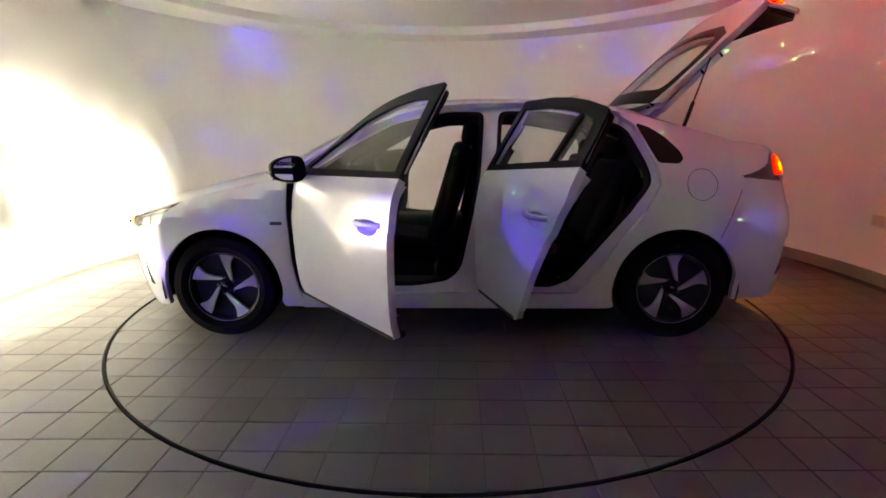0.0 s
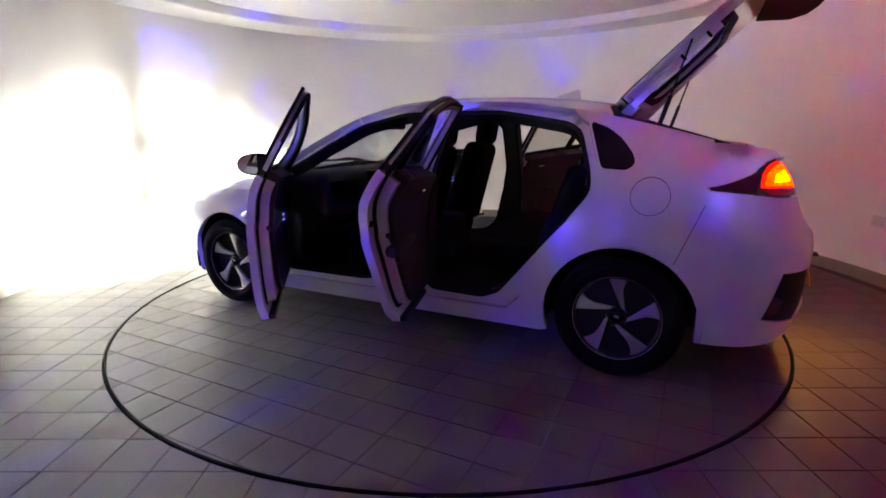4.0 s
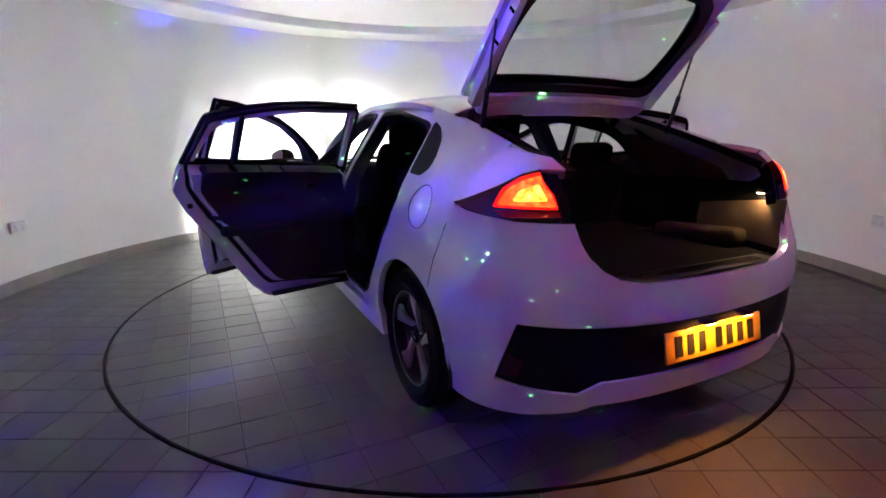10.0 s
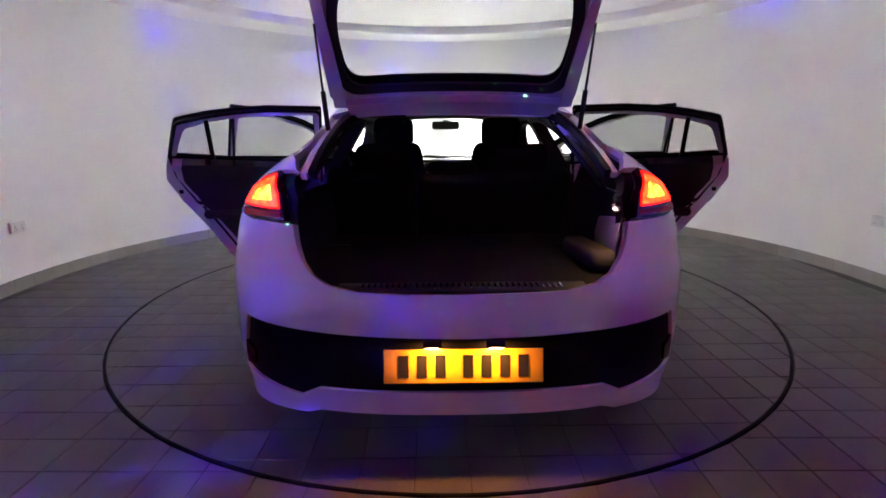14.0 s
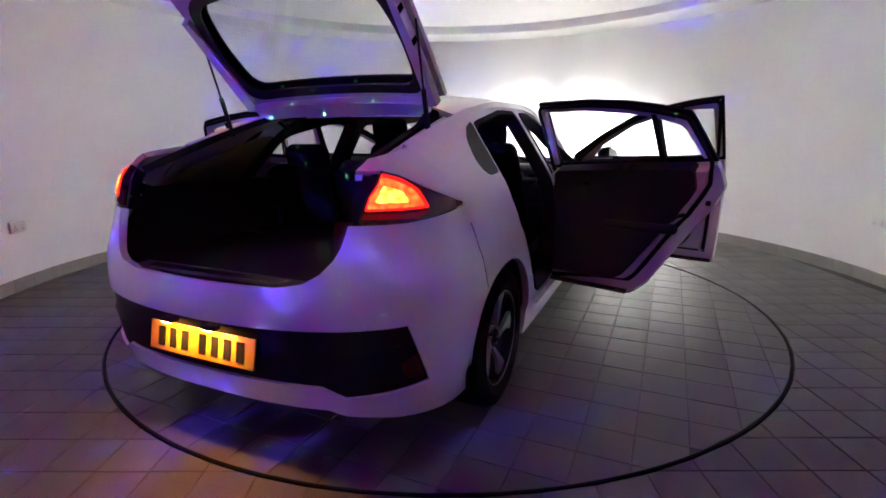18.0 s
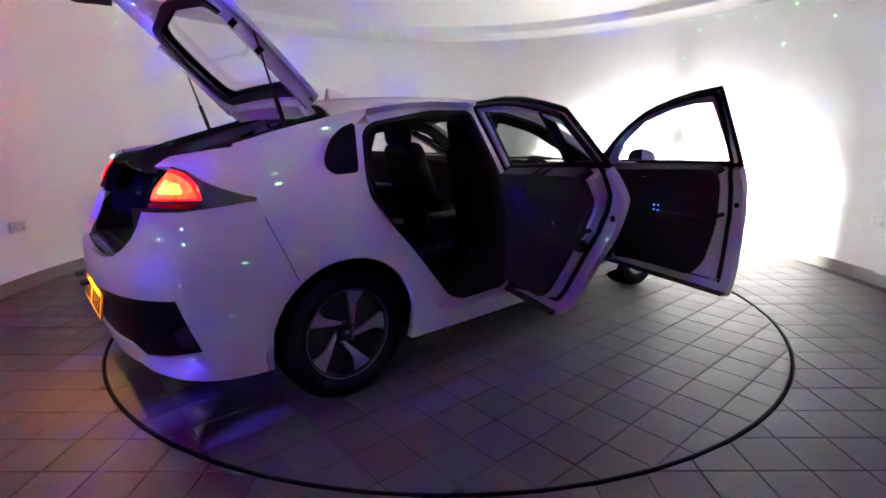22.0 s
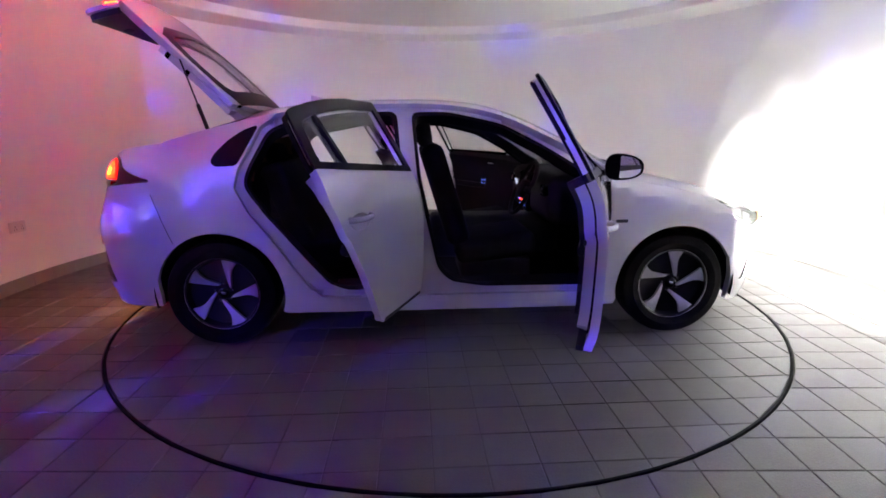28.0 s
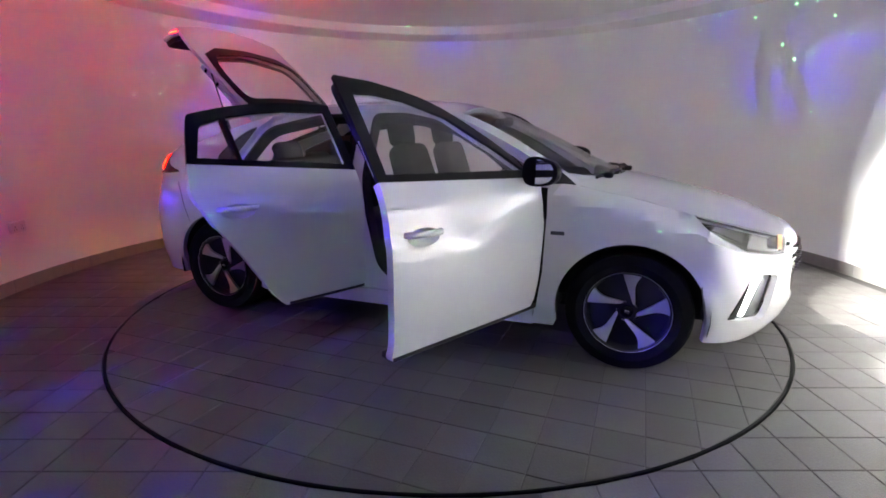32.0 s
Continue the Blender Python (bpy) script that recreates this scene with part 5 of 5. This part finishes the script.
# side panel curving into the boot's rear corner; lamp light put into its pale colour
side = pchip((-2.11, -2.05, -1.93, -1.78, -1.66), (0.528, 0.556, 0.594, 0.598, 0.60))
v, f = [], []
for i in range(13):
    x = -2.11 + 0.45 * i / 12
    y = -side(x)
    h = 0.135 + 0.065 * (1 - i / 12)
    for z, d in ((0.735, 0.006), (0.745 + h * 0.5, 0.014), (0.745 + h, 0.0), (0.735, -0.006), (0.745 + h, -0.008)):
        v.append((x, y + d, z))
for i in range(12):
    p = 5 * i
    f += [(p, p + 5, p + 6, p + 1), (p + 1, p + 6, p + 7, p + 2), (p + 2, p + 7, p + 9, p + 4), (p + 3, p + 4, p + 9, p + 8)]
mesh_object("pale_side_panel", v, f, PILLAR, car, "side panel made paler to add to the boot lamp's light", 60)
bm = bmesh.new()
box(bm, -2.0, -0.557, 0.966, 0.07, 0.03, 0.014, 0.004)
part("boot_lamp", bm, BLACK, car, "small boot lamp")
v = [(-2.025, -0.545, 0.958), (-1.975, -0.545, 0.958), (-1.975, -0.568, 0.958), (-2.025, -0.568, 0.958)]
mesh_object("boot_lamp_lens", v, [(0, 1, 2, 3)], BOOT_GLOW, car, "warm glowing boot lamp lens", 0)


# ---- cabin ----
def seat(x, y, front):
    st = new("front_seat")
    st.parent = car
    st["label"] = "dark fabric car seat"
    st.location = (x, y, 0)
    lean = Matrix.Rotation(math.radians(-17), 4, "Y")
    bm = bmesh.new()
    box(bm, 0.0, 0, 0.50, 0.52, 0.50, 0.17, 0.06, Matrix.Rotation(math.radians(-7), 4, "Y"), 3)
    part("seat_cushion", bm, FABRIC, st, smooth=60)
    bm = bmesh.new()
    vs = box(bm, 0, 0, 0, 0.15, 0.50, 0.66, 0.06, None, 3)
    for v in vs:
        k = (v.co.z + 0.305) / 0.61
        v.co.y *= 1.0 - 0.28 * max(0.0, k - 0.55) / 0.45
    bmesh.ops.transform(bm, matrix=Matrix.Translation((-0.325, 0, 0.838)) @ lean, verts=bm.verts)
    part("backrest", bm, FABRIC, st, smooth=60)
    bm = bmesh.new()
    box(bm, -0.458, 0, 1.232, 0.10, 0.27, 0.19, 0.045, Matrix.Rotation(math.radians(-10), 4, "Y"), 3)
    part("headrest", bm, FABRIC, st, smooth=60)
    for dy in (-0.05, 0.05):
        bm = bmesh.new()
        tube(bm, [(-0.42, dy, 1.08), (-0.45, dy, 1.20)], 0.007)
        part("headrest_post", bm, CHROME, st, "", 60)
    bm = bmesh.new()
    box(bm, 0.0, 0, 0.36, 0.46, 0.42, 0.14, 0.02)
    part("seat_base", bm, BLACK, st)


for y in (0.37, -0.37):
    seat(0.285, y, True)
bench = new("rear_seat")
bench.parent = car
bench["label"] = "dark fabric rear bench seat"
bm = bmesh.new()
box(bm, -0.70, 0, 0.50, 0.52, 1.28, 0.20, 0.06, Matrix.Rotation(math.radians(-6), 4, "Y"), 3)
part("seat_cushion", bm, FABRIC, bench, smooth=60)
for y, w in ((0.42, 0.46), (-0.22, 0.80)):
    bm = bmesh.new()
    box(bm, -1.02, y, 0.78, 0.15, w, 0.56, 0.05, Matrix.Rotation(math.radians(-20), 4, "Y"), 3)
    part("backrest", bm, FABRIC, bench, smooth=60)
for y in (0.36, -0.36, 0.0):
    bm = bmesh.new()
    box(bm, -1.12, y, 1.09 if y else 1.04, 0.10, 0.27, 0.16 if y else 0.09, 0.045, Matrix.Rotation(math.radians(-12), 4, "Y"), 3)
    part("headrest", bm, FABRIC, bench, smooth=60)
bm = bmesh.new()
box(bm, -0.1, 0, 0.285, 2.0, 1.5, 0.03)
part("cabin_floor", bm, FABRIC, car, "dark cabin carpet", 0)
bm = bmesh.new()
vs = box(bm, 0.80, 0, 0.80, 0.38, 1.26, 0.33, 0.08, None, 3)
part("dashboard", bm, TRIM, car, "dark dashboard", 60)
bm = bmesh.new()
box(bm, 1.05, 0, 0.58, 0.3, 1.24, 0.56, 0.03)
part("bulkhead", bm, BLACK, car, "dark bulkhead", 0)
bm = bmesh.new()
box(bm, 0.35, 0, 0.48, 0.95, 0.24, 0.32, 0.04, None, 3)
part("centre_console", bm, TRIM, car, "dark centre console", 60)
bm = bmesh.new()
box(bm, 0.62, 0, 0.86, 0.05, 0.26, 0.17, 0.012, Matrix.Rotation(math.radians(-12), 4, "Y"))
part("centre_display", bm, GLOSS_BLACK, car, "black centre display")
bm = bmesh.new()
box(bm, 0.605, 0, 0.735, 0.07, 0.23, 0.15, 0.014, Matrix.Rotation(math.radians(-12), 4, "Y"))
stack = part("centre_stack", bm, GLOSS_BLACK, car, "black heater panel with lit buttons")
tilt = Matrix.Rotation(math.radians(-12), 4, "Y")


def dash_light(name, y, z, w, h, mat, lab):
    bm = bmesh.new()
    box(bm, 0.566 + (z - 0.735) * -0.21, y, z, 0.006, w, h, 0.0015, tilt)
    part(name, bm, mat, car, lab)


# panes made to glow, in place of pale reflections on the display
for y in (-0.052, 0.052):
    dash_light("display_sheen", y, 0.865, 0.062, 0.05, DIM_WHITE, "pane made to glow like pale reflections on the display")
for z, ys in ((0.775, (-0.07, -0.035, 0.035, 0.07)), (0.735, (-0.08, 0.08)), (0.70, (-0.07, -0.035, 0.0, 0.035, 0.07))):
    for y in ys:
        dash_light("button_light", y, z, 0.016, 0.007, BLUE_SPOT, "small blue lit button")
for y in (-0.018, 0.012):
    dash_light("warning_light", y, 0.738, 0.018, 0.012, TAIL_SPOT, "small red lit figure")
for y in (-0.52, 0.52):
    bm = bmesh.new()
    box(bm, 0.602, y, 0.86, 0.02, 0.13, 0.07, 0.02)
    for k in range(3):
        box(bm, 0.590, y, 0.842 + 0.018 * k, 0.01, 0.10, 0.004)
    part("air_vent", bm, GLOSS_BLACK, car, "black air vent")
bm = bmesh.new()
m = Matrix.Translation((0.50, -0.37, 0.86)) @ Matrix.Rotation(math.radians(-65), 4, "Y")
wheel_pts = [m @ Vector((0.185 * math.cos(a), 0.185 * math.sin(a), 0)) for a in [2 * math.pi * i / 36 for i in range(37)]]
tube(bm, wheel_pts, 0.015, 8)
sw = part("steering_wheel", bm, BLACK, car, "black steering wheel", 60)
bm = bmesh.new()
box(bm, 0, 0, 0, 0.12, 0.14, 0.05, 0.02)
for a in (0, 180, 270):
    box(bm, 0.12 * math.sin(math.radians(a)) * -1, 0.12 * math.cos(math.radians(a)), 0, 0.035 if a != 270 else 0.13, 0.13 if a != 270 else 0.035, 0.02, 0.006)
bmesh.ops.transform(bm, matrix=m, verts=bm.verts)
part("wheel_hub", bm, TRIM, sw)
bm = bmesh.new()
box(bm, 0.42, 0, 1.285, 0.04, 0.22, 0.065, 0.018)
mr = part("interior_mirror", bm, BLACK, car, "black interior mirror")
bm = bmesh.new()
box(bm, 0.47, 0, 1.30, 0.06, 0.05, 0.06, 0.012)
part("mirror_foot", bm, BLACK, mr)

# roof fin, wipers, badges, fuel flap
v = [(-0.76, 0.0, 1.436), (-0.86, 0.028, 1.43), (-0.95, 0.03, 1.425), (-0.95, -0.03, 1.425), (-0.86, -0.028, 1.43), (-0.90, 0.006, 1.478), (-0.945, 0.006, 1.488), (-0.945, -0.006, 1.488), (-0.90, -0.006, 1.478)]
f = [(0, 1, 5), (0, 8, 4), (0, 5, 8), (1, 2, 6, 5), (3, 4, 8, 7), (2, 3, 7, 6), (5, 6, 7, 8)]
mesh_object("roof_fin", v, f, PAINT, car, "small roof aerial fin", 60)
for y0, y1 in ((-0.52, 0.06), (-0.02, 0.50)):
    bm = bmesh.new()
    pts = []
    for i in range(9):
        v = y0 + (y1 - y0) * i / 8
        pts.append(crown(1.235 - 0.42 * v * v - 0.02 * i / 8, v) + Vector((0, 0, 0.012)))
    tube(bm, pts, 0.009)
    wp = part("wiper", bm, BLACK, car, "black windscreen wiper", 60)
    bm = bmesh.new()
    q = pts[1] + Vector((0.03, 0, 0.0))
    tube(bm, [q, (q + pts[4]) / 2 + Vector((0, 0, 0.014)), pts[4]], 0.011)
    box(bm, q.x, q.y, q.z, 0.05, 0.06, 0.03, 0.01)
    part("wiper_arm", bm, BLACK, wp, "", 60)
for s, _ in SIDES:
    panel("badge", rounded([(0.935, 0.708), (1.005, 0.708), (1.005, 0.727), (0.935, 0.727)], 0.004), flank, BADGE, car, 0.004, 0.004, side=s, step=0.03)
fc = (-1.475, 0.93)
fl = [(fc[0] + 0.088 * math.cos(2 * math.pi * i / 36), fc[1] + 0.088 * math.sin(2 * math.pi * i / 36)) for i in range(36)]
fi = [(fc[0] + 0.0855 * math.cos(2 * math.pi * i / 36), fc[1] + 0.0855 * math.sin(2 * math.pi * i / 36)) for i in range(36)]
# shade of the flap's gap, laid on the paint as a thin ring
panel("fuel_gap_strip", fl, flank, SEAL, car, 0.002, 0.0012, holes=[fi], side=1, step=0.03, label="thin dark strip laid for the shaded gap round the fuel flap")

for s, _ in SIDES:
    # shade of the bumper gap, laid on the paint as a thin strip
    panel("shut_line", [(-1.705, 0.90), (-1.60, 0.625), (-1.6025, 0.623), (-1.7078, 0.899)], flank, SEAL, car, 0.002, 0.0012, side=s, step=0.05, label="thin dark strip laid for the shaded gap beside the bumper")
    panel("pillar_foot", [(0.892, 0.965), (0.98, 0.962), (1.03, 0.952), (0.925, 1.025)], flank, SATIN, car, 0.004, 0.003, side=s, step=0.03, label="black triangle below the windscreen pillar")

# ---- floor tiles and skirting pieces ----
lay_tiles(turntable, 0.018, -0.04, True, 2.4, lambda x, y: y > 0.3 and x > -1.7 or y < -0.9 and x > -1.4)
lay_tiles(floor, -1.314, -2.109, False, 4.4, lambda x, y: -2.9 < y < 0.6 and abs(x) < 3.4)
lay_skirting()


def motions():
    """The turntable carries the car round at a steady rate."""
    rows_t, rows_c = [], []
    for k in range(33):
        a = 178.67 - 6.248 * k
        r = math.radians(a)
        rows_t.append((float(k), pose(0, 0, 0, 0, 0, a)))
        rows_c.append((float(k), pose(0.0077 * math.sin(r), -0.0077 * math.cos(r), 0.0, 0, 0, a)))
    walk(turntable, rows_t)
    walk(car, rows_c)
    # the projector's stars swell and fade, its clouds drift
    x, y, z = STAR_SPOT
    levels = ((0, 1.0), (1, 0.75), (2, 0.32), (2.5, 0.2), (3.5, 0.03), (4.5, 0.03), (5.5, 0.15), (7, 0.45), (8, 0.7), (9, 0.95), (11, 1.0), (12, 0.8), (13, 0.5), (14, 0.2), (15, 0.05), (16, 0.1), (17, 0.3), (18, 0.5), (19, 0.75), (21, 1.0), (22.5, 1.0), (24, 0.6), (25, 0.3), (26, 0.08), (27, 0.0), (28, 0.0), (29, 0.15), (30, 0.45), (31, 0.85), (32, 1.0))
    walk(sleeve, [(float(t), pose(x, y, z - 0.04 * (k - 0.5))) for t, k in levels])
    c = shells["cloud_shell"].location.copy()
    walk(shells["cloud_shell"], [(float(t), pose(c.x, c.y, c.z, 0, 0, 1.5 * t)) for t in range(0, 33, 8)])


motions()
